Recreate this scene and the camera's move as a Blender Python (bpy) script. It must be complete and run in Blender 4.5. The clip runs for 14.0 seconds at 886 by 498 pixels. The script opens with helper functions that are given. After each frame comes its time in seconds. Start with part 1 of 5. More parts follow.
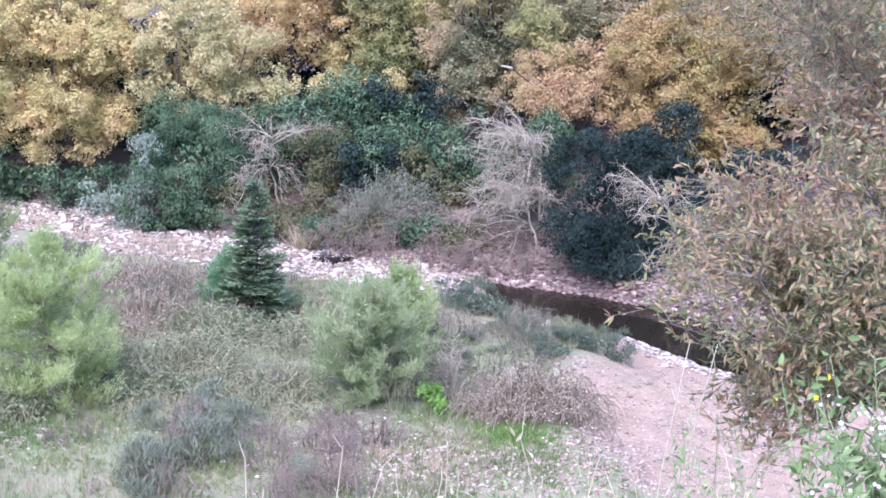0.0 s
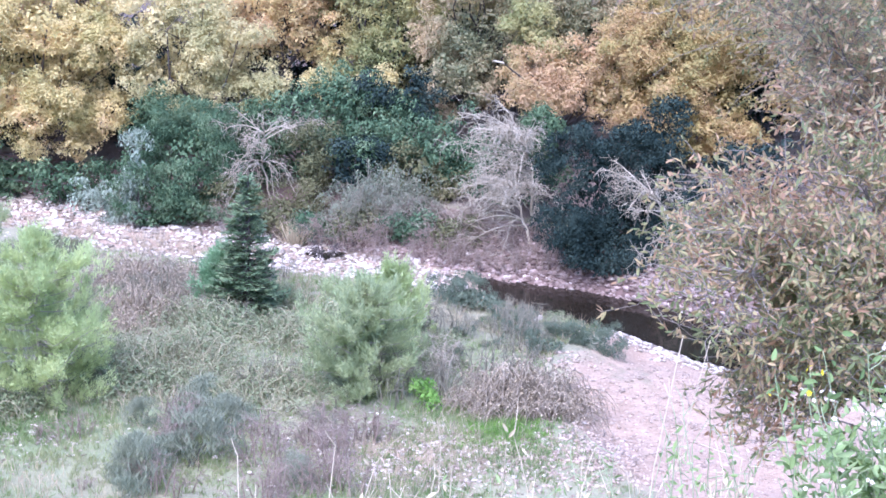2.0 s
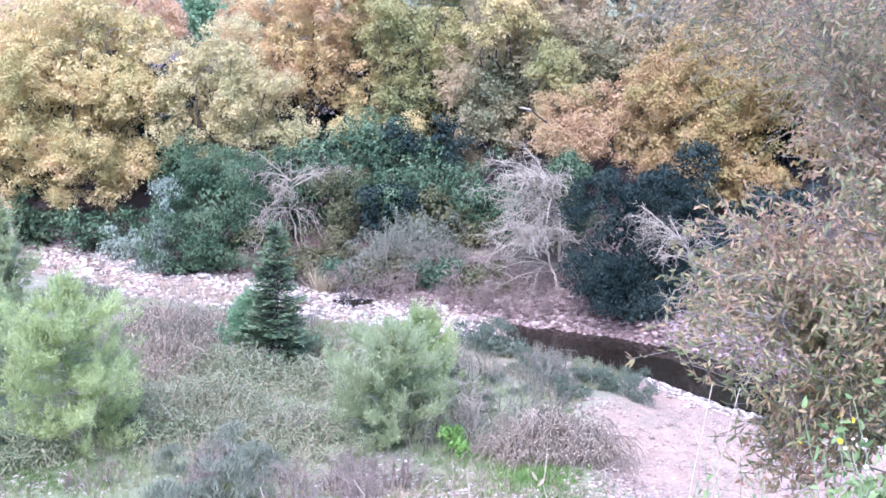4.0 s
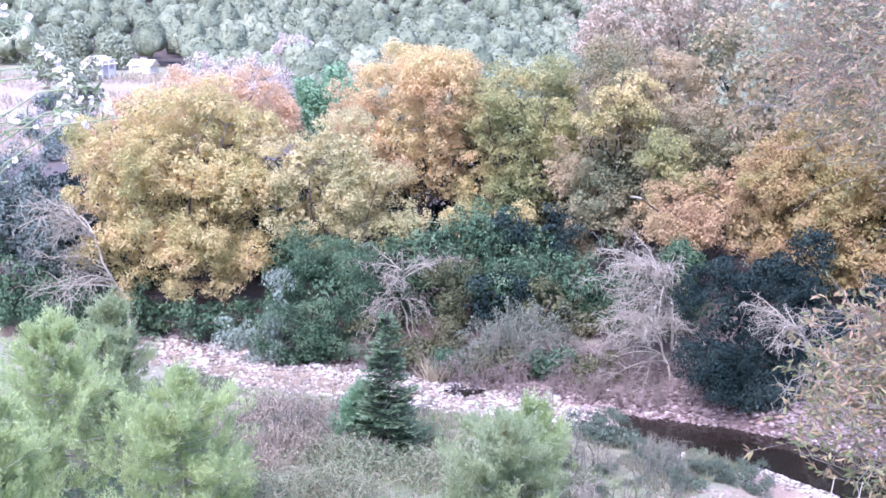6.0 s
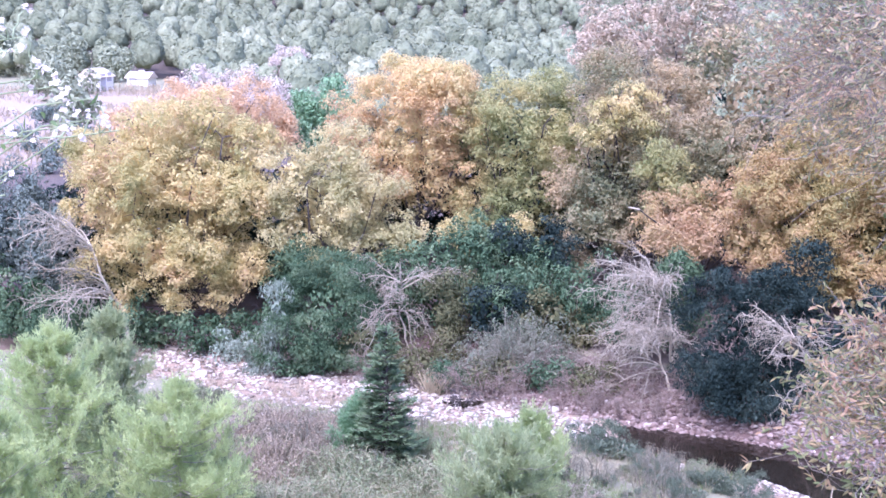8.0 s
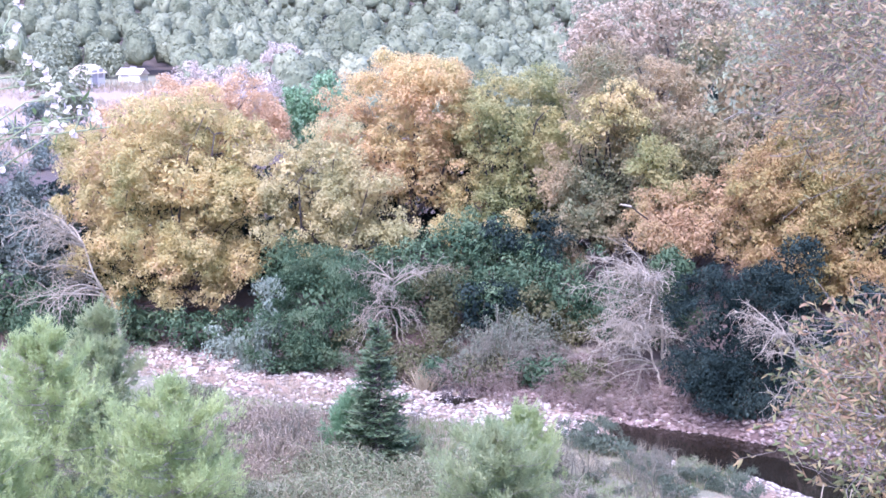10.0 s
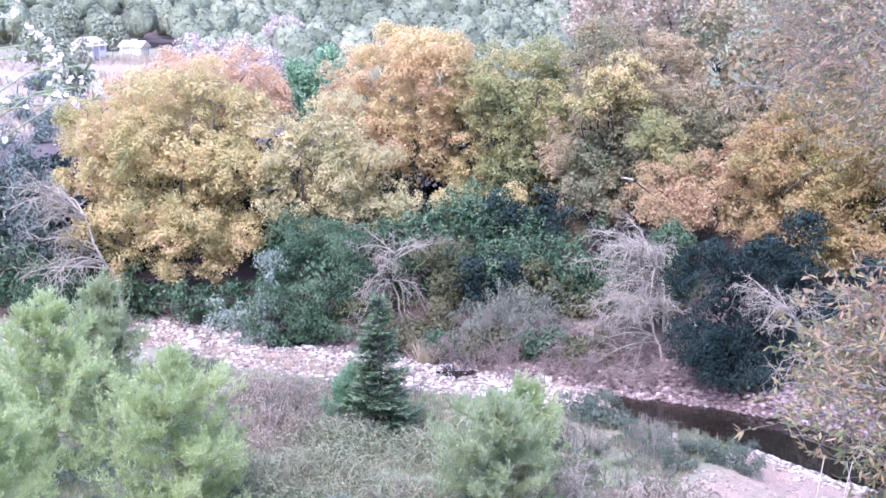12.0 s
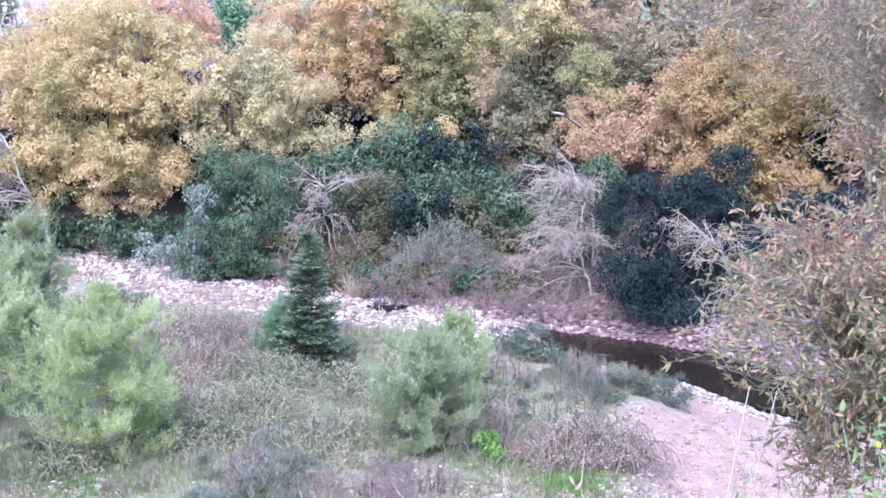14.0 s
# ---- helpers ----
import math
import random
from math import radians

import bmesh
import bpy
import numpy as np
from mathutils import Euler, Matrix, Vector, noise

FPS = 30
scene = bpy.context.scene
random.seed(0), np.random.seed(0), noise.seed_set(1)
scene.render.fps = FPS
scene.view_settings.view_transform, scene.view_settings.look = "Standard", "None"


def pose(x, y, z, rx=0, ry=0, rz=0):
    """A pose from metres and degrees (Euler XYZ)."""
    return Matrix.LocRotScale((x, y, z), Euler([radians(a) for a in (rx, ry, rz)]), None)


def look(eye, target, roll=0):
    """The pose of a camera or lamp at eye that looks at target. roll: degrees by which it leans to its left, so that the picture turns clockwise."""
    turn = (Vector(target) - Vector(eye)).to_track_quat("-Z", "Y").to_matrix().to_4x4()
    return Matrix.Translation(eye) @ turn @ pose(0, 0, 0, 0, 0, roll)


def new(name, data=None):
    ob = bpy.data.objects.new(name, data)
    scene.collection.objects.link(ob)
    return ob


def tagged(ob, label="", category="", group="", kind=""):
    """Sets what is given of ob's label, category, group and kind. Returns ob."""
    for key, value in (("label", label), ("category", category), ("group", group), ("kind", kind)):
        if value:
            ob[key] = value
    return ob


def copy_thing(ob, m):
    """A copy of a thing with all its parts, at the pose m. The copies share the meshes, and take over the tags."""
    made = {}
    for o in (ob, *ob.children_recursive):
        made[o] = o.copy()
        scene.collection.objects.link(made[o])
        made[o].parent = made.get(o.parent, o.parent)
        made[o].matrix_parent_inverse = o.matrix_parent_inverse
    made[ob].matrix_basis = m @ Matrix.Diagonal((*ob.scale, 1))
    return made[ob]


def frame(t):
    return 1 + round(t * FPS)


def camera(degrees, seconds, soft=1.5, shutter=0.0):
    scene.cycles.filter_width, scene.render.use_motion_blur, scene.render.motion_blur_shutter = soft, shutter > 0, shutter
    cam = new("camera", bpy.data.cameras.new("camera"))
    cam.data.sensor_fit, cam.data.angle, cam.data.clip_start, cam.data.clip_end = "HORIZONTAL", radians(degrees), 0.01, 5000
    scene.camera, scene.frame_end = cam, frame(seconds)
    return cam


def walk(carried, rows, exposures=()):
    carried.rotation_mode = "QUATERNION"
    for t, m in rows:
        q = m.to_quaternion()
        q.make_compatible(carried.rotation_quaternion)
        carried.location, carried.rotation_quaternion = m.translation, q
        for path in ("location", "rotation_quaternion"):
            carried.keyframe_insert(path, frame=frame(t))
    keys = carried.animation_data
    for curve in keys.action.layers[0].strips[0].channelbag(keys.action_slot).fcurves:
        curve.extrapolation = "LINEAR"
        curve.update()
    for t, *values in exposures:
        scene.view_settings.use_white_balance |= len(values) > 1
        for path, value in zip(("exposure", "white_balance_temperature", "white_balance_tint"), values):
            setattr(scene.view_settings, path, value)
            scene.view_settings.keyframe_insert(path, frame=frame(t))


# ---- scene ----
cam = camera(33.31, 14.0, soft=1.65)
PATH = [
    (0, pose(0.0157, 0.0212, 12.4790, 75.694, -1.801, -4.684)),
    (0.5, pose(0.0197, 0.0285, 12.4785, 75.504, -2.142, -5.450)),
    (1, pose(0.0219, 0.0299, 12.4773, 75.342, -2.261, -5.623)),
    (1.5, pose(0.0173, 0.0341, 12.4783, 75.406, -1.925, -5.234)),
    (2, pose(0.0156, 0.0306, 12.4793, 75.515, -1.763, -5.009)),
    (4.3, pose(0.0133, 0.0240, 12.4872, 77.665, -1.215, -3.748)),
    (4.5, pose(0.0125, 0.0265, 12.4858, 77.994, -1.221, -3.499)),
    (5, pose(0.0079, 0.0162, 12.4953, 79.825, -0.909, -1.869)),
    (5.5, pose(0.0016, 0.0011, 12.4998, 80.904, -0.184, 0.402)),
    (6, pose(0.0009, 0.0013, 12.4997, 80.695, -0.119, 0.105)),
    (6.5, pose(-0.0004, -0.0010, 12.5004, 80.807, -0.018, 0.343)),
    (7, pose(-0.0011, -0.0021, 12.5014, 80.898, -0.004, 0.350)),
    (7.5, pose(-0.0000, -0.0000, 12.5000, 81.000, -0.000, -0.000)),
    (8, pose(0.0024, 0.0020, 12.5009, 81.139, 0.009, 0.006)),
    (10.3, pose(0.0033, -0.0006, 12.5008, 80.958, -0.145, -0.403)),
    (10.5, pose(0.0012, -0.0031, 12.4991, 80.599, -0.223, -0.491)),
    (11, pose(0.0016, 0.0000, 12.4982, 80.224, -0.376, -0.682)),
    (11.5, pose(0.0007, -0.0001, 12.4978, 80.160, -0.450, -0.707)),
    (12, pose(0.0022, -0.0012, 12.4972, 79.982, -0.125, -0.219)),
    (12.5, pose(0.0024, 0.0022, 12.4957, 79.838, -0.276, -0.705)),
    (13, pose(0.0030, 0.0001, 12.4952, 79.553, -0.276, -0.874)),
    (13.5, pose(0.0043, 0.0071, 12.4909, 78.469, -0.326, -1.697)),
    (14, pose(0.0027, -0.0013, 12.4921, 77.468, -0.699, -2.833)),
]
walk(cam, PATH, [(0, 2.20, 5490, 29), (0.5, 2.31, 5370, 28), (2.0, 2.41, 5260, 28), (4.5, 2.43, 5300, 30), (5.0, 2.42, 5220, 30), (5.5, 2.38, 5270, 32),
                 (7.5, 2.36, 5330, 38), (10.3, 2.31, 5330, 38), (11.5, 2.34, 5330, 37), (13, 2.34, 5310, 35), (14, 2.32, 5290, 35)])

# ---- world and light: bright overcast day ----
world = bpy.data.worlds.new("world")
scene.world = world
world.use_nodes = True
wn = world.node_tree
sky = wn.nodes.new("ShaderNodeTexSky")
sky.sky_type, sky.sun_disc = "NISHITA", False
sky.sun_elevation, sky.sun_rotation = radians(52), radians(200)
sky.dust_density, sky.air_density = 1.2, 1.0
wn.links.new(sky.outputs[0], wn.nodes["Background"].inputs[0])
wn.nodes["Background"].inputs[1].default_value = 0.13
sun = new("sun", bpy.data.lights.new("sun", "SUN"))
sun.data.energy, sun.data.angle, sun.data.color = 1.4, radians(45), (1.0, 0.97, 0.94)
sun.matrix_world = look((-12, -24, 40), (0, 0, 0))


# ---- materials ----
def mat_new(name):
    m = bpy.data.materials.new(name)
    m.use_nodes = True
    nt = m.node_tree
    return m, nt, nt.nodes["Principled BSDF"], nt.nodes["Material Output"]


def node(nt, kind, **kw):
    n = nt.nodes.new(kind)
    for k, v in kw.items():
        n.inputs[k].default_value = v
    return n


def math_node(nt, op, a, b):
    n = nt.nodes.new("ShaderNodeMath")
    n.operation = op
    for i, v in enumerate((a, b)):
        if isinstance(v, (int, float)):
            n.inputs[i].default_value = v
        else:
            nt.links.new(v, n.inputs[i])
    return n.outputs[0]


def ramp(nt, fac, cols):
    r = nt.nodes.new("ShaderNodeValToRGB")
    e = r.color_ramp.elements
    while len(e) < len(cols):
        e.new(0.5)
    for i, c in enumerate(cols):
        e[i].position = i / (len(cols) - 1)
        e[i].color = (*c, 1)
    nt.links.new(fac, r.inputs[0])
    return r.outputs[0]


def noise_tex(nt, scale, detail=3, rough=0.55, coord="Object"):
    tc = nt.nodes.new("ShaderNodeTexCoord")
    n = node(nt, "ShaderNodeTexNoise", Scale=scale, Detail=detail, Roughness=rough)
    nt.links.new(tc.outputs[coord], n.inputs["Vector"])
    return n.outputs[0]


def leaf_mat(name, cols, patch=0.45, glow=0.42, rough=0.8, spread=0.6):
    """Foliage: each leaf takes its own tint, and patches of the crown lean one way."""
    m, nt, bs, out = mat_new(name)
    rnd = nt.nodes.new("ShaderNodeNewGeometry").outputs["Random Per Island"]
    n1 = noise_tex(nt, patch, 2)
    fac = math_node(nt, "ADD", math_node(nt, "MULTIPLY", rnd, spread),
                    math_node(nt, "MULTIPLY", math_node(nt, "SUBTRACT", n1, 0.5), 2.2))
    fac = math_node(nt, "ADD", fac, 0.5 - spread / 2)
    col = ramp(nt, fac, cols)
    nt.links.new(col, bs.inputs["Base Color"])
    bs.inputs["Roughness"].default_value = rough
    bs.inputs["Specular IOR Level"].default_value = 0.12
    tr = nt.nodes.new("ShaderNodeBsdfTranslucent")
    nt.links.new(col, tr.inputs[0])
    mix = nt.nodes.new("ShaderNodeMixShader")
    mix.inputs[0].default_value = glow
    nt.links.new(bs.outputs[0], mix.inputs[1])
    nt.links.new(tr.outputs[0], mix.inputs[2])
    nt.links.new(mix.outputs[0], out.inputs[0])
    return m


def plain_mat(name, cols, scale=4.0, rough=0.8, bump=0.4, island=0.0, detail=6, fine=30.0, relief=0.02):
    """Bark, stone, soil, plaster: two scales of mottling and a fine relief."""
    m, nt, bs, out = mat_new(name)
    n1, n2 = noise_tex(nt, scale, detail, 0.65), noise_tex(nt, fine, 3, 0.6)
    fac = math_node(nt, "ADD", math_node(nt, "MULTIPLY", n1, 1.3), math_node(nt, "MULTIPLY", n2, 0.6))
    fac = math_node(nt, "SUBTRACT", fac, 0.45)
    if island:
        ob_r = nt.nodes.new("ShaderNodeObjectInfo").outputs["Random"]
        isl = nt.nodes.new("ShaderNodeNewGeometry").outputs["Random Per Island"]
        r = math_node(nt, "FRACT", math_node(nt, "ADD", ob_r, isl), 0.0)
        fac = math_node(nt, "ADD", fac, math_node(nt, "MULTIPLY", math_node(nt, "SUBTRACT", r, 0.5), island))
    nt.links.new(ramp(nt, fac, cols), bs.inputs["Base Color"])
    bs.inputs["Roughness"].default_value = rough
    bp = node(nt, "ShaderNodeBump", Strength=bump, Distance=relief)
    nt.links.new(n2, bp.inputs["Height"])
    nt.links.new(bp.outputs[0], bs.inputs["Normal"])
    return m


M_BARK = plain_mat("bark_dark", [(0.035, 0.028, 0.026), (0.10, 0.08, 0.07)], 6)
M_BARK_GREY = plain_mat("bark_grey", [(0.2, 0.18, 0.145), (0.42, 0.38, 0.315)], 8)
M_DRY = plain_mat("dry_twigs_pale", [(0.22, 0.187, 0.13), (0.42, 0.362, 0.265)], 3, island=0.8)
M_DRY_ROSE = plain_mat("dry_twigs_rose", [(0.15, 0.112, 0.082), (0.31, 0.24, 0.19)], 3, island=0.8)
M_DRY_GREY = plain_mat("dry_twigs_grey", [(0.098, 0.092, 0.06), (0.235, 0.218, 0.152)], 3, island=0.8)
M_TWIG = plain_mat("twigs_dull_grey", [(0.12, 0.098, 0.08), (0.27, 0.23, 0.195)], 8, island=0.6)
# blue-grey leaf colour with the haze over these shrubs painted in
L_HAZY = leaf_mat("leaves_hazed_grey_blue", [(0.11, 0.138, 0.112), (0.165, 0.2, 0.165), (0.23, 0.265, 0.22)], 0.6, 0.2)
M_PEBBLE = plain_mat("beach_pebbles", [(0.2, 0.148, 0.108), (0.31, 0.235, 0.175), (0.44, 0.35, 0.275)], 5, island=1.0)
M_STRAW = plain_mat("straw", [(0.34, 0.28, 0.19), (0.56, 0.47, 0.34)], 8, island=0.5)
M_STONE = plain_mat("pale_limestone", [(0.15, 0.118, 0.085), (0.345, 0.29, 0.228), (0.55, 0.48, 0.4)], 2.5, island=1.4, rough=0.85)
M_STONE_RED = plain_mat("earthy_stone", [(0.12, 0.078, 0.06), (0.2, 0.14, 0.112), (0.34, 0.26, 0.22)], 2.5, island=0.9, rough=0.9)
M_WALL = plain_mat("white_render", [(0.68, 0.62, 0.54), (0.8, 0.75, 0.67)], 0.8)
M_TILE = plain_mat("pale_roof_tiles", [(0.5, 0.4, 0.31), (0.64, 0.54, 0.43)], 1.5)
M_DARK = plain_mat("faded_shutters", [(0.36, 0.33, 0.32), (0.44, 0.41, 0.39)], 2)

L_GOLD = leaf_mat("leaves_gold", [(0.3, 0.295, 0.13), (0.47, 0.42, 0.185), (0.61, 0.51, 0.24), (0.69, 0.56, 0.28), (0.67, 0.49, 0.285)], 0.6, 0.48, spread=0.3)
L_PALE = leaf_mat("leaves_pale_gold", [(0.33, 0.325, 0.16), (0.48, 0.44, 0.22), (0.62, 0.53, 0.28), (0.69, 0.58, 0.305)], 0.5, 0.48, spread=0.32)
L_ROSE = leaf_mat("leaves_rose", [(0.52, 0.36, 0.215), (0.64, 0.45, 0.27), (0.7, 0.51, 0.31), (0.62, 0.41, 0.265)], 0.45, 0.48, spread=0.32)
L_ORANGE = leaf_mat("leaves_orange", [(0.48, 0.42, 0.19), (0.64, 0.53, 0.25), (0.7, 0.54, 0.275), (0.64, 0.45, 0.245), (0.48, 0.34, 0.205)], 0.5, 0.48, spread=0.32)
L_OLIVE = leaf_mat("leaves_olive_gold", [(0.23, 0.265, 0.12), (0.35, 0.36, 0.16), (0.48, 0.435, 0.195), (0.6, 0.48, 0.22)], 0.5, 0.48, spread=0.35)
L_MIXED = leaf_mat("leaves_mixed", [(0.19, 0.22, 0.125), (0.29, 0.285, 0.16), (0.4, 0.335, 0.19), (0.48, 0.37, 0.225), (0.62, 0.49, 0.255)], 0.34, 0.45, spread=0.4)
L_RUST = leaf_mat("leaves_rust", [(0.37, 0.325, 0.14), (0.49, 0.37, 0.18), (0.55, 0.385, 0.215), (0.4, 0.265, 0.15)], 0.6, 0.45, spread=0.4)
L_BROWN = leaf_mat("leaves_brown_gold", [(0.23, 0.225, 0.095), (0.44, 0.36, 0.145), (0.51, 0.37, 0.17), (0.36, 0.235, 0.125)], 0.7, 0.46, spread=0.4)
L_DARK = leaf_mat("leaves_dark_green", [(0.03, 0.06, 0.031), (0.062, 0.11, 0.058), (0.11, 0.17, 0.09), (0.18, 0.24, 0.13)], 0.9, 0.2)
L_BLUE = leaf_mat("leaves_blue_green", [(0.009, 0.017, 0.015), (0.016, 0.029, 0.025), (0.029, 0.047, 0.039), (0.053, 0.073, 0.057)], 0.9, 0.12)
L_MIDG = leaf_mat("leaves_mid_green", [(0.05, 0.09, 0.045), (0.085, 0.13, 0.065), (0.12, 0.16, 0.085)], 0.5, 0.2)
L_SILVER = leaf_mat("leaves_silver", [(0.15, 0.19, 0.14), (0.24, 0.29, 0.21), (0.34, 0.37, 0.29)], 0.6, 0.2)
L_OLIVEB = leaf_mat("leaves_olive_brown", [(0.08, 0.09, 0.045), (0.13, 0.13, 0.06), (0.17, 0.15, 0.08)], 0.6, 0.15)
L_FIR = leaf_mat("needles_fir", [(0.075, 0.125, 0.062), (0.13, 0.19, 0.095), (0.24, 0.3, 0.165)], 1.2, 0.12)
L_PINE = leaf_mat("needles_pine_light", [(0.335, 0.405, 0.17), (0.45, 0.515, 0.235), (0.55, 0.6, 0.29)], 0.7, 0.5, spread=0.3)
L_PINE_GREY = leaf_mat("needles_pine_greyish", [(0.27, 0.33, 0.16), (0.365, 0.415, 0.215), (0.47, 0.5, 0.275)], 0.9, 0.46, spread=0.3)
L_BRIGHT = leaf_mat("leaves_bright_green", [(0.13, 0.25, 0.05), (0.2, 0.35, 0.08), (0.29, 0.43, 0.12)], 2.0, 0.35)
L_BRAMBLE = leaf_mat("leaves_bramble", [(0.13, 0.165, 0.085), (0.2, 0.235, 0.125), (0.3, 0.315, 0.19)], 0.8, 0.2)
L_GREYBUSH = leaf_mat("leaves_grey_green", [(0.13, 0.155, 0.105), (0.2, 0.225, 0.15), (0.3, 0.31, 0.22)], 0.8, 0.2)
# grey-green needles, made paler and greyer to carry the distance haze
L_HILL = leaf_mat("pine_crowns_hazed", [(0.16, 0.18, 0.115), (0.27, 0.29, 0.185), (0.4, 0.41, 0.27)], 0.045, 0.1, spread=0.08)
L_HEATH = leaf_mat("leaves_heath", [(0.075, 0.1, 0.066), (0.12, 0.15, 0.1), (0.185, 0.215, 0.145)], 0.9, 0.2)
L_FRESH = leaf_mat("needles_fresh_green", [(0.13, 0.24, 0.12), (0.21, 0.34, 0.18), (0.3, 0.43, 0.25)], 0.6, 0.25)
M_HILL_CROWN = plain_mat("needle_clumps_far", [(0.05, 0.062, 0.034), (0.13, 0.148, 0.083), (0.22, 0.236, 0.14), (0.31, 0.318, 0.198)], 0.08, 0.95, 0.9, island=0.3, detail=3, fine=2.2, relief=0.25)
L_TAN = leaf_mat("leaves_faded_tan", [(0.3, 0.29, 0.2), (0.44, 0.38, 0.265), (0.53, 0.42, 0.3), (0.57, 0.45, 0.32)], 0.4)
L_BARE = leaf_mat("bare_pale_twigs", [(0.48, 0.39, 0.32), (0.6, 0.51, 0.435)], 0.4, 0.2)
# brightness split put into colour: upper leaves paled for haze, lower russet dimmed
L_NEAR = leaf_mat("leaves_bronze_hazed", [(0.24, 0.275, 0.145), (0.38, 0.37, 0.205), (0.5, 0.41, 0.24), (0.56, 0.41, 0.26), (0.43, 0.28, 0.18)], 1.6, 0.52, 0.75, spread=1.0)
L_NEAR_BROWN = leaf_mat("leaves_russet_dimmed", [(0.2, 0.23, 0.105), (0.33, 0.305, 0.15), (0.43, 0.335, 0.175), (0.46, 0.31, 0.19), (0.31, 0.185, 0.115)], 1.6, 0.46, 0.75, spread=1.0)
L_GRASS = leaf_mat("grass_blades", [(0.13, 0.2, 0.07), (0.2, 0.27, 0.1), (0.32, 0.32, 0.17)], 0.35, 0.3)
L_DRYGRASS = leaf_mat("dry_grass_blades", [(0.26, 0.22, 0.14), (0.41, 0.335, 0.225), (0.52, 0.43, 0.31)], 0.35, 0.25)
L_REED = leaf_mat("reed_straw", [(0.36, 0.30, 0.19), (0.55, 0.46, 0.31)], 2.0, 0.25)
L_PETAL = leaf_mat("white_petals", [(0.7, 0.59, 0.54), (0.8, 0.71, 0.66)], 3.0, 0.3)
L_YELLOW = leaf_mat("yellow_petals", [(0.75, 0.58, 0.03), (0.85, 0.70, 0.05)], 3.0, 0.3)
L_FLOWERLEAF = leaf_mat("leaves_herb", [(0.14, 0.2, 0.075), (0.24, 0.32, 0.125), (0.37, 0.45, 0.22)], 2.0, 0.4)
M_STEM = plain_mat("green_stem", [(0.18, 0.22, 0.11), (0.33, 0.37, 0.21)], 8)
M_CANE = plain_mat("bramble_canes", [(0.17, 0.165, 0.09), (0.37, 0.33, 0.205)], 3, island=0.8)
M_BRUSH = plain_mat("dead_brush", [(0.16, 0.128, 0.086), (0.35, 0.285, 0.205)], 3, island=0.9)


def ground_mat():
    """Zones by attribute: pale gravel, red earth, grass; the rest dry turf and leaf fall, which also paints woodland
    shade.
    """
    m, nt, bs, out = mat_new("ground_earth")
    at = nt.nodes.new("ShaderNodeAttribute")
    at.attribute_name = "zone"
    sep = nt.nodes.new("ShaderNodeSeparateColor")
    nt.links.new(at.outputs["Color"], sep.inputs[0])
    big, mid, fine = noise_tex(nt, 0.35, 4), noise_tex(nt, 2.2, 6, 0.7), noise_tex(nt, 14, 4, 0.7)
    mixf = math_node(nt, "ADD", math_node(nt, "MULTIPLY", mid, 0.9), math_node(nt, "MULTIPLY", fine, 0.9))
    mixf = math_node(nt, "SUBTRACT", mixf, 0.4)
    turf = ramp(nt, mixf, [(0.13, 0.135, 0.075), (0.23, 0.215, 0.13), (0.35, 0.31, 0.215)])
    litter_shade = ramp(nt, mixf, [(0.05, 0.04, 0.03), (0.10, 0.075, 0.06), (0.17, 0.13, 0.10)])
    gravel = ramp(nt, mixf, [(0.15, 0.098, 0.062), (0.29, 0.205, 0.14), (0.45, 0.345, 0.252)])
    red = ramp(nt, mixf, [(0.06, 0.037, 0.03), (0.115, 0.072, 0.058), (0.19, 0.128, 0.108)])
    grass = ramp(nt, mixf, [(0.10, 0.13, 0.06), (0.17, 0.20, 0.10), (0.27, 0.28, 0.17)])

    def over(a, b, f):
        x = nt.nodes.new("ShaderNodeMix")
        x.data_type = "RGBA"
        f = math_node(nt, "ADD", f, math_node(nt, "MULTIPLY", math_node(nt, "SUBTRACT", mid, 0.5), 0.9))
        mr = nt.nodes.new("ShaderNodeMapRange")
        nt.links.new(f, mr.inputs[0])
        mr.inputs[1].default_value, mr.inputs[2].default_value = 0.35, 0.65
        nt.links.new(mr.outputs[0], x.inputs[0])
        nt.links.new(a, x.inputs[6])
        nt.links.new(b, x.inputs[7])
        return x.outputs[2]

    col = over(over(over(over(turf, litter_shade, at.outputs["Alpha"]), grass, sep.outputs[1]), red, sep.outputs[2]), gravel, sep.outputs[0])
    pale = nt.nodes.new("ShaderNodeAttribute")
    pale.attribute_name = "dry_field"
    col = over(col, ramp(nt, mixf, [(0.2, 0.15, 0.115), (0.31, 0.24, 0.19), (0.42, 0.34, 0.28)]), pale.outputs["Fac"])
    nt.links.new(col, bs.inputs["Base Color"])
    bs.inputs["Roughness"].default_value = 0.95
    bp = node(nt, "ShaderNodeBump", Strength=0.6, Distance=0.06)
    nt.links.new(mixf, bp.inputs["Height"])
    nt.links.new(bp.outputs[0], bs.inputs["Normal"])
    return m


def water_mat():
    m, nt, bs, out = mat_new("still_water")
    bs.inputs["Base Color"].default_value = (0.016, 0.012, 0.008, 1)
    bs.inputs["Roughness"].default_value = 0.06
    bs.inputs["IOR"].default_value = 1.33
    bp = node(nt, "ShaderNodeBump", Strength=0.08, Distance=0.02)
    nt.links.new(noise_tex(nt, 3.0, 3), bp.inputs["Height"])
    nt.links.new(bp.outputs[0], bs.inputs["Normal"])
    return m


M_GROUND, M_WATER = ground_mat(), water_mat()


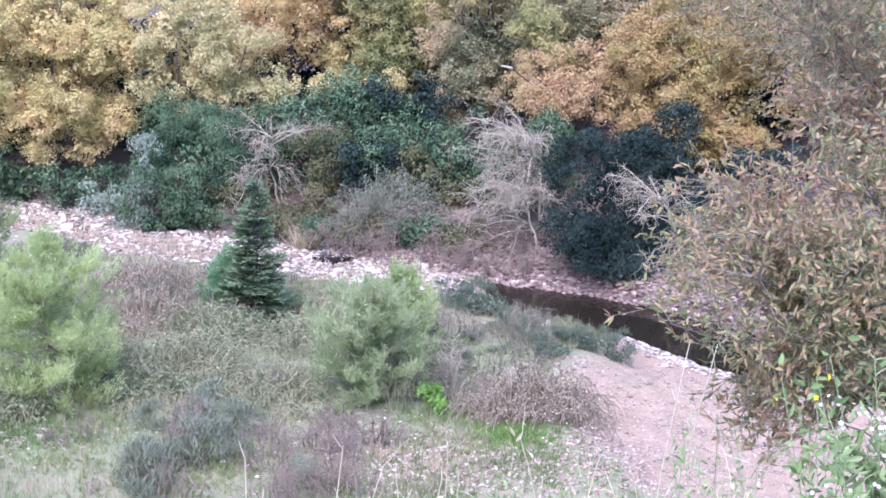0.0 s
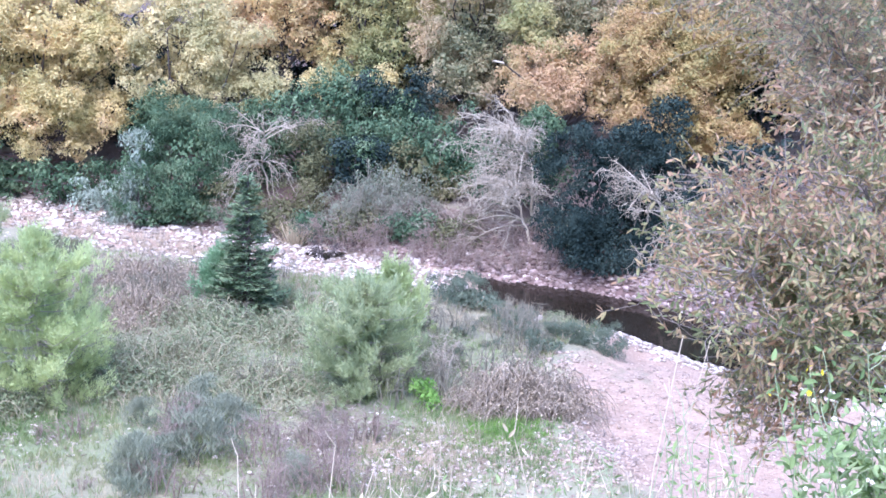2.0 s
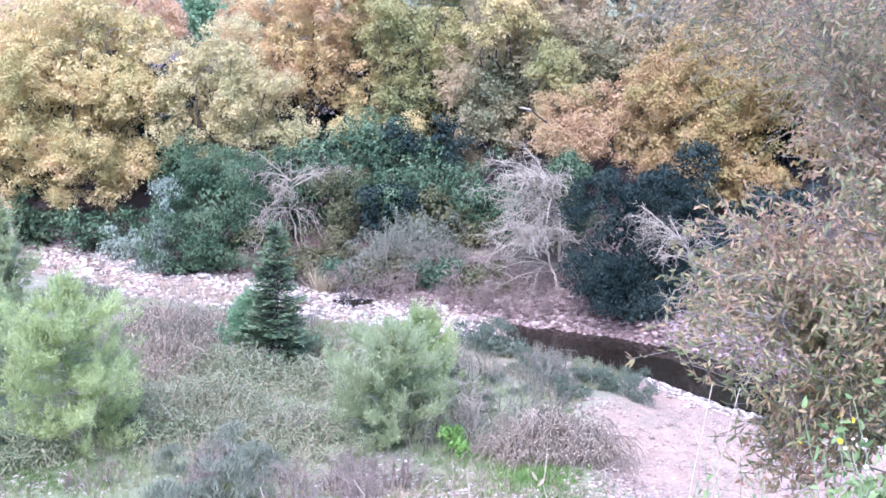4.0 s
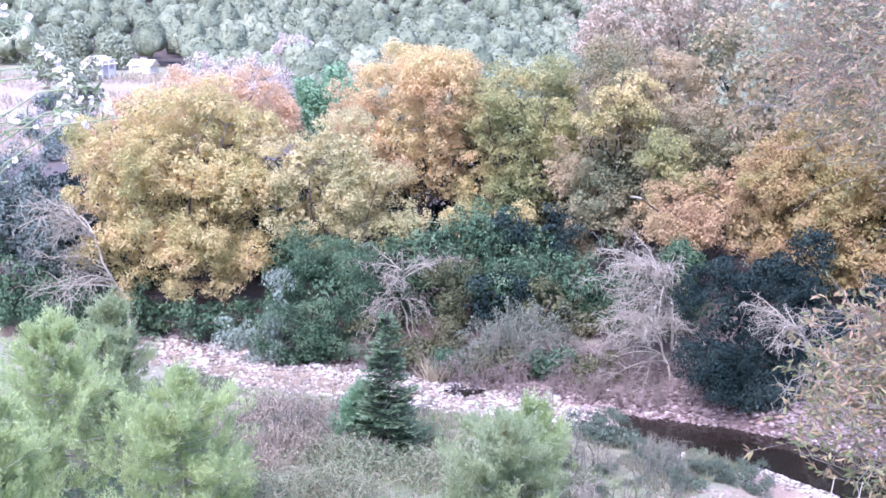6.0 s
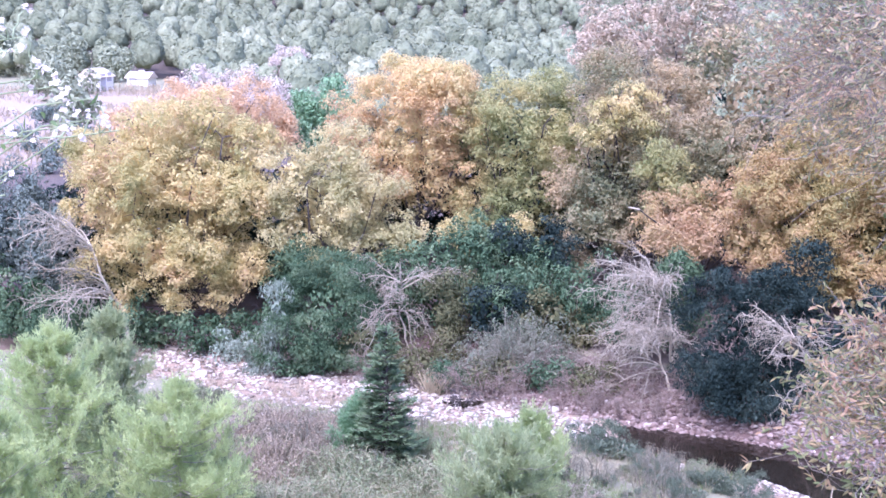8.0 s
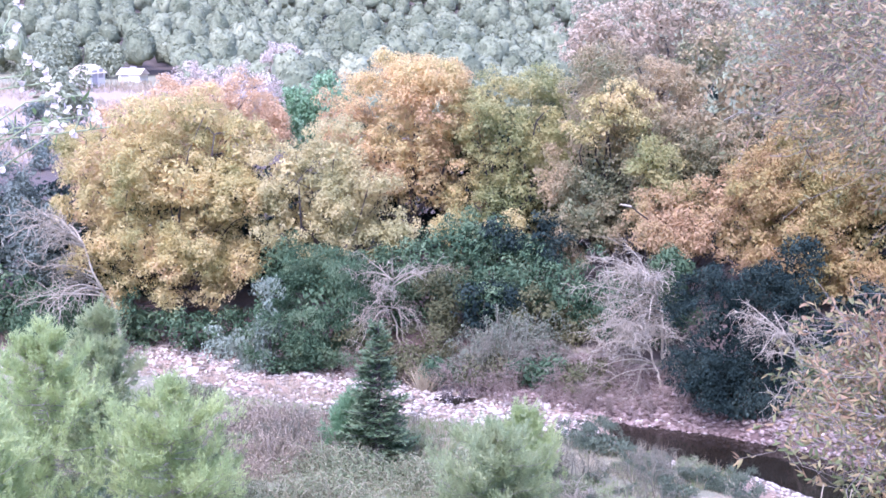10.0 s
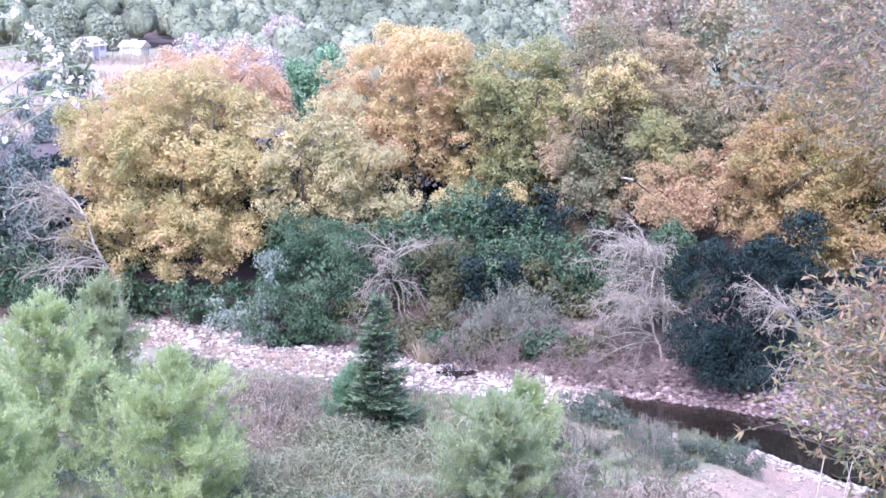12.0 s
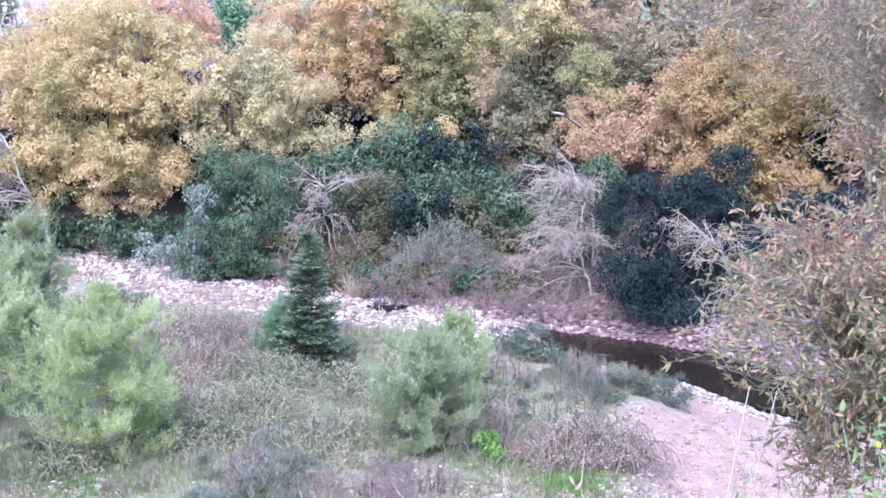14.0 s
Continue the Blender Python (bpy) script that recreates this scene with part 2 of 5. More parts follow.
# ---- mesh helpers ----
def mesh_of(name, verts, quads, mat, tris=None, smooth=False):
    """A mesh from arrays of corners, four-sided and three-sided faces."""
    verts = np.asarray(verts, dtype=np.float32)
    q = np.asarray(quads, dtype=np.int32).reshape(-1, 4)
    t = np.asarray(tris if tris is not None else [], dtype=np.int32).reshape(-1, 3)
    me = bpy.data.meshes.new(name)
    me.vertices.add(len(verts))
    me.vertices.foreach_set("co", verts.ravel())
    me.loops.add(q.size + t.size)
    me.loops.foreach_set("vertex_index", np.concatenate([q.ravel(), t.ravel()]).astype(np.int32))
    me.polygons.add(len(q) + len(t))
    starts = np.concatenate([np.arange(len(q)) * 4, q.size + np.arange(len(t)) * 3]).astype(np.int32)
    me.polygons.foreach_set("loop_start", starts)
    if smooth:
        me.polygons.foreach_set("use_smooth", np.ones(len(q) + len(t), dtype=bool))
    me.update(calc_edges=True)
    me.validate()
    me.materials.append(mat)
    return me


def part(name, me, parent, label=""):
    ob = new(name, me)
    ob.parent = parent
    return tagged(ob, label)


def thing(name, x, y, z, label, category, group="", kind=""):
    ob = new(name)
    ob.location = (x, y, z)
    ob.empty_display_size = 0.2
    return tagged(ob, label, category, group, kind)


def unit(v):
    return v / np.maximum(np.linalg.norm(v, axis=-1, keepdims=True), 1e-9)


def leaf_arrays(p, axis, side, length, width, fold=0.15):
    """One pointed, slightly folded leaf at each p, along axis, spread along side."""
    axis = unit(axis)
    side = unit(side - axis * (side * axis).sum(1, keepdims=True))
    up = np.cross(axis, side)
    length, width = np.broadcast_to(length, len(p))[:, None], np.broadcast_to(width, len(p))[:, None]
    mid = p + axis * length * 0.5
    v = np.stack([p, mid + side * width * 0.5 + up * width * fold, p + axis * length - up * length * fold * 0.6,
                  mid - side * width * 0.5 + up * width * fold], 1)
    n = len(p)
    return v.reshape(-1, 3), np.arange(n * 4).reshape(n, 4)


def leaves(name, p, nrm, length, width, mat, rng, lift=0.5, hang=0.0):
    """Leaves whose faces lean towards nrm; hang pulls their tips down."""
    n = len(p)
    nrm = unit(nrm + rng.normal(0, lift, (n, 3)))
    axis = unit(np.cross(nrm, rng.normal(0, 1, (n, 3)))) + np.array([0, 0, -hang])
    side = np.cross(nrm, axis)
    ln = length * rng.uniform(0.7, 1.3, n)
    v, q = leaf_arrays(p, axis, side, ln, width * rng.uniform(0.7, 1.3, n))
    return mesh_of(name, v, q, mat)


def sphere_points(rng, n):
    return unit(rng.normal(0, 1, (n, 3)))


def sub_lobes(rng, lobes):
    """Breaks smooth lobes up into smaller, uneven ones around their surface."""
    out = []
    for c in np.asarray(lobes, dtype=float):
        r = c[3:]
        n = max(6, int(8 * r.mean() ** 0.8))
        d = sphere_points(rng, n)
        f = rng.uniform(0.28, 0.55, n)
        out.append(np.concatenate([c[:3] + d * r * (1.1 - f * 0.75)[:, None], np.minimum(r, r.mean() * 1.1) * f[:, None] * rng.uniform(0.8, 1.25, (n, 3))], 1))
    return np.concatenate(out)


def puff_cloud(rng, lobes, puff, leaf_area, cover):
    """Points and outward directions over clumps that cover the given lobes (centre, radii)."""
    big = np.asarray(lobes, dtype=float)
    centres = []
    for c in np.concatenate([sub_lobes(rng, big), big * [1, 1, 1, 0.74, 0.74, 0.74]]):
        r = c[3:]
        area = 4 * math.pi * ((r[0] * r[1]) ** 1.6 / 3 + (r[0] * r[2]) ** 1.6 / 3 + (r[1] * r[2]) ** 1.6 / 3) ** (1 / 1.6)
        k = int(area / (puff * puff * 2.8)) + 2
        d = sphere_points(rng, k)
        centres.append(c[:3] + d * r * rng.uniform(0.7, 1.08, (k, 1)))
    centres = np.concatenate(centres)
    keep = centres[:, 2] > 0.1
    for o in big:
        keep &= (((centres - o[:3]) / (o[3:] * 0.66)) ** 2).sum(1) > 1
    keep &= wave(centres[:, 0] + 0.7 * centres[:, 2], centres[:, 1] - centres[:, 2] * 1.3, 2.3, rng.uniform(0, 6)) > -0.42
    centres = centres[keep]
    rad = puff * rng.uniform(0.45, 1.3, len(centres))
    count = np.maximum((cover * 4 * math.pi * rad ** 2 / leaf_area).astype(int), 5)
    idx = np.repeat(np.arange(len(centres)), count)
    d = sphere_points(rng, len(idx))
    d[:, 2] = np.where(d[:, 2] < -0.35, -d[:, 2], d[:, 2])
    p = centres[idx] + d * (rad[idx] * rng.uniform(0.0, 1.0, len(idx)) ** 0.3 * rng.uniform(0.9, 1.15, len(idx)))[:, None]
    return p, d, centres


def inner_leaves(rng, lobes, size):
    """The shaded leaves inside a crown: fewer and laid over one another."""
    P, D = [], []
    for c in np.asarray(lobes, dtype=float):
        r = c[3:]
        n = int(0.8 * 4 * math.pi * (r.mean() * 0.45) ** 2 / (0.3 * size * size)) + 6
        d = sphere_points(rng, n)
        P.append(c[:3] + d * r * rng.uniform(0.3, 0.52, (n, 1)))
        D.append(d)
    P, D = np.concatenate(P), np.concatenate(D)
    k = P[:, 2] > 0.05
    return P[k], D[k]


def foliage_mesh(name, rng, lobes, puff, leaf, ratio, cover, mat, lift=0.55, hang=0.3):
    p, d, cs = puff_cloud(rng, lobes, puff, 0.5 * leaf * leaf * ratio, cover)
    big = min(leaf * 1.8, 0.3)
    pi, di = inner_leaves(rng, lobes, big)
    n1, n2 = len(p), len(pi)
    p, d = np.concatenate([p, pi]), np.concatenate([d + [0, 0, 0.25], di])
    ln = np.concatenate([np.full(n1, leaf), np.full(n2, big)])
    return leaves(name, p, d, ln, ln * np.concatenate([np.full(n1, ratio), np.full(n2, min(0.62, ratio * 1.6))]), mat, rng, lift, hang), cs


def tubes(name, paths, mat, sides=4):
    """Tapered branches along polylines: each path is (points, thick radius, thin radius)."""
    vs, qs, base = [], [], 0
    ang = np.arange(sides) * 2 * math.pi / sides
    for pts, r0, r1 in paths:
        pts = np.asarray(pts, dtype=float)
        k = len(pts)
        t = unit(np.gradient(pts, axis=0))
        ref = np.array([0.31, 0.17, 0.93]) if abs(t[0][2]) < 0.8 else np.array([0.95, 0.2, 0.1])
        a = unit(np.cross(t, ref))
        b = np.cross(t, a)
        r = np.linspace(r0, r1, k)[:, None, None]
        ring = pts[:, None] + r * (a[:, None] * np.cos(ang)[None, :, None] + b[:, None] * np.sin(ang)[None, :, None])
        vs.append(ring.reshape(-1, 3))
        i = np.arange((k - 1) * sides).reshape(k - 1, sides)
        j = np.roll(i, -1, axis=1)
        qs.append(np.stack([i, j, j + sides, i + sides], -1).reshape(-1, 4) + base)
        base += k * sides
    return mesh_of(name, np.concatenate(vs), np.concatenate(qs), mat, smooth=True)


def bend(rng, a, b, k=6, sag=0.0, wob=0.06):
    """A wavering line from a to b that sags (or, with a negative sag, arches)."""
    a, b = np.asarray(a, float), np.asarray(b, float)
    t = np.linspace(0, 1, k)[:, None]
    p = a + (b - a) * t
    p[:, 2] -= sag * 4 * t[:, 0] * (1 - t[:, 0])
    w = rng.normal(0, wob * np.linalg.norm(b - a) / k, (k, 3)).cumsum(0) * np.sin(math.pi * t) ** 0.5
    return p + w


# ---- the lie of the land ----
RIVER_X = [-400, -40, -25, -11, -6.6, -2.7, 0.3, 3.8, 6.2, 8.5, 10.6, 12.5, 20, 40, 400]
RIVER_Y = [90, 72, 63, 54.3, 50.8, 49.0, 46.8, 44.5, 42.6, 40.9, 39.1, 37.0, 27, 12, -80]


def river_y(x):
    return np.interp(x, RIVER_X, RIVER_Y)


def river_s(x, y):
    """Distance across the stream, the far side positive; the dry bed upstream is broader on the near side."""
    x = np.asarray(x, float)
    s = (np.asarray(y, float) - river_y(x)) * 0.82
    return np.where(s < 0, s / (1 + 0.7 * np.clip((2 - x) / 5, 0, 1)), s)


def wave(x, y, s, k=0.0):
    return np.sin(x * s + 1.3 * np.sin(y * s * 0.7 + k)) * np.cos(y * s * 1.1 + 1.7 * np.sin(x * s * 0.6 + 2 * k))


def beach(x, y):
    """How far a spot belongs to the bare gravel beach inside the bend."""
    d = np.hypot((x - 9.6) / 3.6, (y - 31.0) / 6.2)
    return np.clip((1.15 - d) * 3, 0, 1)


def ground_z(x, y):
    x, y = np.asarray(x, float), np.asarray(y, float)
    s = river_s(x, y)
    pool = np.interp(x, [5.0, 6.2, 8.7, 10.5], [-0.1, 0.12, 0.75, 1.0])
    z = np.interp(s, [-60, -7, -3.4, -1.9, -1.2, 1.2, 1.8, 3.2, 7, 14, 30], [0.9, 0.75, 0.5, 0.22, -0.02, -0.02, 0.15, 0.75, 1.6, 3.0, 4.0])
    z = z - pool * 0.75 * np.clip(1 - (s / 2.3) ** 2, 0, 1) - beach(x, y) * 0.35
    flat = np.clip((np.abs(s) - 1.5) / 3, 0, 1)
    z = z + flat * (0.16 * wave(x, y, 0.55) + 0.08 * wave(x, y, 1.7, 1)) + 0.03 * wave(x, y, 4.1, 2)
    hill = np.interp(y + 0.12 * np.abs(x), [0, 225, 300, 420, 600, 900, 1600], [0, 0, 7, 26, 75, 150, 260])
    far = np.clip((y - 200) / 100, 0, 1)
    z = z + hill + far * 3.0 * wave(x, y, 0.02)
    near = np.interp(y, [-200, -40, -8, 0, 2.5, 5, 10, 20, 25, 28], [30, 20, 11.4, 10.9, 10.4, 9.2, 6.4, 2.2, 1.0, 0])
    w = np.clip((28 - y) / 6, 0, 1)
    z_near = near + 0.12 * wave(x, y, 0.8) * np.clip(y / 6, 0, 1)
    return np.where(y < 28, np.maximum(z * (1 - w) + z_near * w, np.where(w > 0, z_near, -9)), z)


def gz1(x, y):
    return float(ground_z(np.array([x]), np.array([y]))[0])


def grid_lines(a, b, fine, lo, hi, grow=1.25, big=40):
    mid = np.arange(a, b + fine / 2, fine)
    up, dn, step = [mid[-1]], [mid[0]], fine
    while up[-1] < hi or dn[-1] > lo:
        step = min(step * grow, big)
        if up[-1] < hi:
            up.append(up[-1] + step)
        if dn[-1] > lo:
            dn.append(dn[-1] - step)
    return np.concatenate([dn[:0:-1], mid, up[1:]])


def build_ground():
    xs, ys = grid_lines(-21, 17, 0.33, -1500, 1500), grid_lines(24, 60, 0.33, -300, 1600, 1.12, 25)
    gx, gy = np.meshgrid(xs, ys)
    gz = ground_z(gx, gy)
    v = np.stack([gx, gy, gz], -1).reshape(-1, 3)
    ny, nx = gx.shape
    i = (np.arange(ny - 1)[:, None] * nx + np.arange(nx - 1)[None, :]).ravel()
    me = mesh_of("ground", v, np.stack([i, i + 1, i + nx + 1, i + nx], -1), M_GROUND, smooth=True)
    s = river_s(gx, gy).ravel()
    x, y = gx.ravel(), gy.ravel()
    gravel = np.clip(1.25 - np.abs(s + 0.2) / 1.9, 0, 1) + beach(x, y)
    gravel += np.clip(0.62 - np.hypot((x - 1.6) / 4, (y - 28.2) / 2.2) * 0.35, 0, 0.6) + np.clip(0.5 - np.hypot((x + 8) / 4, (y - 29.5) / 1.2) * 0.3, 0, 0.5)
    field = np.clip((y - 75) / 20, 0, 1) * np.clip((-x - 18) / 10, 0, 1) * np.clip((190 - y) / 20, 0, 1)
    gravel += np.clip(1.4 - np.abs(s + 2.4) / 1.1, 0, 1) * np.clip((x - 2.5) / 1.5, 0, 1)
    red = np.clip((s - 1.0) / 0.5, 0, 1) * np.clip((5.5 - s) / 2, 0, 1)
    patch = np.clip(1.4 - np.hypot((x - 8.0) / 0.9, (y - 34.2) / 1.8), 0, 1)
    gravel, red = gravel * (1 - 0.45 * patch), red + 0.45 * patch
    # leaf fall under the trees; second term darkens the ground for shade between crowns
    litter_shade = np.clip((s - 4.0) / 2, 0, 1) * np.clip((28 - s) / 6, 0, 1) + np.clip((y - 66) / 8, 0, 1) * np.clip((x + 0.19 * y) / 6 + np.clip((y - 200) / 10, 0, 9), 0, 1)
    grass = np.clip((-s - 3.4) / 2, 0, 0.7) * np.clip(1 - 3 * beach(x, y), 0, 1) * np.clip((6.0 - x + np.clip(-s - 6, 0, 3)) / 1.5, 0, 1) * (0.8 + 0.4 * wave(x, y, 0.5, 3))
    col = np.stack([np.clip(gravel, 0, 1), np.clip(grass, 0, 1), np.clip(red, 0, 1), litter_shade], -1)
    a = me.color_attributes.new("zone", "FLOAT_COLOR", "POINT")
    a.data.foreach_set("color", col.astype(np.float32).ravel())
    f = me.attributes.new("dry_field", "FLOAT", "POINT")
    f.data.foreach_set("value", field.astype(np.float32).ravel())
    return tagged(new("ground", me), "stony valley ground with gravel, red earth and turf", "ground", kind="structure")


ground = build_ground()


def build_water():
    """The still pool in the bend and the trickle above it."""
    xs = np.linspace(4.4, 26, 90)
    yc = river_y(xs)
    half = np.interp(xs, [2.6, 4.5, 26], [1.0, 2.4, 3.0])
    v = np.concatenate([np.stack([xs, yc - half, xs * 0 + 0.0], -1), np.stack([xs, yc + half, xs * 0], -1)])
    n = len(xs)
    i = np.arange(n - 1)
    me = mesh_of("water", v, np.stack([i, i + 1, i + n + 1, i + n], -1), M_WATER)
    tagged(new("water", me), "still dark pool of a shallow stream", "water", kind="structure")
    v2 = []
    for a in np.linspace(0, 2 * math.pi, 20, endpoint=False):
        v2.append((0.65 + 0.6 * math.cos(a) * (1 + 0.25 * math.sin(3 * a)), 46.9 + 0.6 * math.sin(a), 0.09))
    me = bpy.data.meshes.new("water")
    me.from_pydata(v2, [], [list(range(20))])
    me.materials.append(M_WATER)
    tagged(new("water", me), "small dark puddle among the stream stones", "water", kind="structure")


build_water()


# ---- trees and shrubs ----
def autumn_tree(x, y, lobes, mat, seed, label, puff=0.31, leaf=0.1, cover=0.15, name="autumn_tree", bark=None, group="autumn trees on the far bank", hang=0.3, limbs=5):
    """A broad-leaved tree: trunk with limbs, crown of clumped leaves. Lobes are relative to its foot."""
    rng = np.random.default_rng(seed)
    z = gz1(x, y)
    t = thing(name, x, y, z - 0.05, label, "tree", group)
    me, cs = foliage_mesh("crown", rng, lobes, puff, leaf, 0.58, cover, mat, 0.42, hang)
    part("crown", me, t)
    lob = np.asarray(lobes, float)
    top = lob[:, :3].mean(0)
    fork = np.array([top[0] * 0.3, top[1] * 0.3, max(lob[:, 2].min() * 0.5, 0.6)])
    rad = 0.04 * lob[:, 3:].mean() + 0.05
    paths = [(bend(rng, (0, 0, -0.2), fork, 6, 0, 0.15), rad * 1.3, rad)]
    trunk = part("trunk", tubes("trunk", paths, bark or M_BARK, 7), t)
    for k in range(limbs + len(lob)):
        c = lob[k % len(lob)]
        end = c[:3] + sphere_points(rng, 1)[0] * c[3:] * 0.6
        limb = bend(rng, fork, end, 7, -0.1 * abs(end[0]), 0.25)
        paths = [(limb, rad * 0.7, rad * 0.16)]
        for j in range(5):
            s = limb[rng.integers(2, 7)]
            e = cs[np.argsort(((cs - s) ** 2).sum(1))[rng.integers(0, 6)]]
            paths.append((bend(rng, s, e, 5, 0, 0.3), rad * 0.2, rad * 0.05))
        part("limb", tubes("limb", paths, bark or M_BARK, 5), trunk)
    return t


def shrub(x, y, lobes, mat, seed, label, puff=0.38, leaf=0.14, cover=0.14, name="shrub", group="shrubs on the far bank", hang=0.5, ratio=0.45, stems=6, bark=None, cat="shrub", r=0.03):
    """A dense bush: several stems from one foot and clumped leaves."""
    rng = np.random.default_rng(seed)
    t = thing(name, x, y, gz1(x, y) - 0.05, label, cat, group)
    me, cs = foliage_mesh("foliage", rng, lobes, puff, leaf, ratio, cover, mat, 0.42, hang)
    part("foliage", me, t)
    paths = []
    for k in range(stems):
        c = cs[rng.integers(len(cs))] * 0.8
        paths.append((bend(rng, rng.normal(0, 0.12, 3) * [1, 1, 0], c, 6, -0.1, 0.2), r, r * 0.25))
    tagged(part("woody_frame", tubes("woody_frame", paths, bark or M_BARK, 5), t), kind="stuff")
    return t


def dead_shrub(x, y, w, h, mat, seed, label, stems=12, twigs=40, lean=0.0, droop=0.5, depth=None, r=0.022, name="dead_shrub", group="bare shrubs", arch=0.3, fine=2, spread=1.0, foot=0.25):
    """A leafless shrub: stems that arch outwards, each hung with fine twigs."""
    rng = np.random.default_rng(seed)
    t = thing(name, x, y, gz1(x, y) - 0.05, label, "shrub", group)
    depth = depth or w * 0.7
    main, twig = [], []
    for k in range(stems):
        a = rng.uniform(0, 2 * math.pi)
        rr = spread * math.sqrt(rng.uniform(0.05, 1))
        end = np.array([lean * h + math.cos(a) * rr * w / 2, math.sin(a) * rr * depth / 2, h * (1 - 0.5 * rr ** 2) * rng.uniform(0.8, 1.02)])
        o = np.array([math.cos(a) * rr * w * foot * 0.5, math.sin(a) * rr * depth * foot * 0.5, 0]) + rng.normal(0, 0.06, 3) * [1, 1, 0]
        s = bend(rng, o, end, 9, -arch * h * rng.uniform(0.2, 0.8), 0.3)
        main.append((s, r * rng.uniform(0.7, 1.3), r * 0.3))
        for j in range(twigs):
            i = rng.integers(2, 9)
            o = s[i] + rng.normal(0, 0.02, 3)
            out = unit(np.array([end[0] - lean * h * 0.5, end[1], 0.0]) + rng.normal(0, 0.5 * w / 2, 3) * [1, 1, 0.3])
            ln = h * rng.uniform(0.14, 0.4)
            e = o + out * ln * (1 - 0.35 * droop) + np.array([0, 0, ln * (rng.uniform(-0.1, 0.7) - droop * rng.uniform(0.4, 1.6))])
            e[2] = max(e[2], 0.05)
            p = bend(rng, o, e, 4, -0.25 * ln * droop, 0.4)
            twig.append((p, r * 0.36, r * 0.16))
            for f in range(fine):
                q = p[rng.integers(1, 4)]
                l2 = ln * rng.uniform(0.3, 0.6)
                e2 = q + unit(rng.normal(0, 1, 3) * [1, 1, 0.6] + out * 0.5 + [0, 0, -0.9 * droop + 0.2]) * l2
                e2[2] = max(e2[2], 0.03)
                twig.append((bend(rng, q, e2, 3, -0.08 * l2, 0.35), r * 0.24, r * 0.13))
    tagged(part("woody_frame", tubes("woody_frame", main, mat, 5), t), kind="stuff")
    tagged(part("twig_tangle", tubes("twig_tangle", twig, mat, 3), t), kind="stuff")
    return t


def weeping_dead_tree(x, y, h, w, mat, seed, label, lean=-0.1, turn=190, fan=160, n=30, r=0.045, group="bare shrubs", low=0.25):
    """A dead tree: a leaning stem whose branches sweep out to one side and hang down, set with forked twigs."""
    rng = np.random.default_rng(seed)
    t = thing("dead_tree", x, y, gz1(x, y) - 0.05, label, "tree", group)
    stem = bend(rng, (0, 0, -0.1), (lean * h, 0.1, h), 10, -0.06 * h, 0.3)
    part("trunk", tubes("trunk", [(stem, r * 1.5, r * 0.35)], mat, 7), t)
    for k in range(n):
        u = low + (1 - low) * rng.uniform(0.0, 1.0) ** 0.8
        o = np.array([np.interp(u, np.linspace(0, 1, 10), stem[:, i]) for i in range(3)])
        a = radians(turn + rng.uniform(-0.5, 0.5) * fan)
        out = np.array([math.cos(a), math.sin(a), 0])
        ln = w * rng.uniform(0.3, 0.8) * (1.15 - 0.45 * u)
        v = np.linspace(0, 1, 9)[:, None]
        up = np.array([0, 0, 1.0])
        b = o + out * ln * v ** 0.85 + up * ln * ((0.15 + 1.0 * (u - 0.25) + rng.uniform(-0.2, 0.2)) * v - rng.uniform(0.25, 0.85) * v ** 2)
        b = b + rng.normal(0, 0.022 * ln, (9, 3)).cumsum(0) * v
        b[:, 2] = np.maximum(b[:, 2], 0.06)
        branch = part("branch", tubes("branch", [(b, r * 0.62, r * 0.2)], mat, 5), t)
        twig = []
        for j in range(15):
            q = b[rng.integers(2, 9)]
            l2 = ln * rng.uniform(0.14, 0.36)
            d = unit(out * 0.6 + rng.normal(0, 0.5, 3) + [0, 0, rng.uniform(-0.7, 0.35)])
            e = q + d * l2
            e[2] = max(e[2], 0.04)
            p = bend(rng, q, e, 5, -0.12 * l2, 0.4)
            twig.append((p, r * 0.27, r * 0.13))
            for m in range(2):
                q2 = p[rng.integers(1, 5)]
                e2 = q2 + unit(d + rng.normal(0, 0.6, 3) + [0, 0, -0.5]) * l2 * rng.uniform(0.35, 0.6)
                e2[2] = max(e2[2], 0.03)
                twig.append((bend(rng, q2, e2, 3, -0.05 * l2, 0.35), r * 0.18, r * 0.11))
        tagged(part("twig_tangle", tubes("twig_tangle", twig, mat, 3), branch), kind="stuff")
    return t


def needle_tufts(rng, tips, dirs, per, length, width, up=0.4):
    n = len(tips)
    d = np.repeat(unit(dirs), per, 0)
    p = np.repeat(tips, per, 0) + rng.normal(0, 0.03, (n * per, 3))
    ax = unit(d + rng.normal(0, 0.5, (n * per, 3)) + [0, 0, up])
    return leaf_arrays(p, ax, rng.normal(0, 1, (n * per, 3)), length * rng.uniform(0.6, 1.3, n * per), width, 0.05)


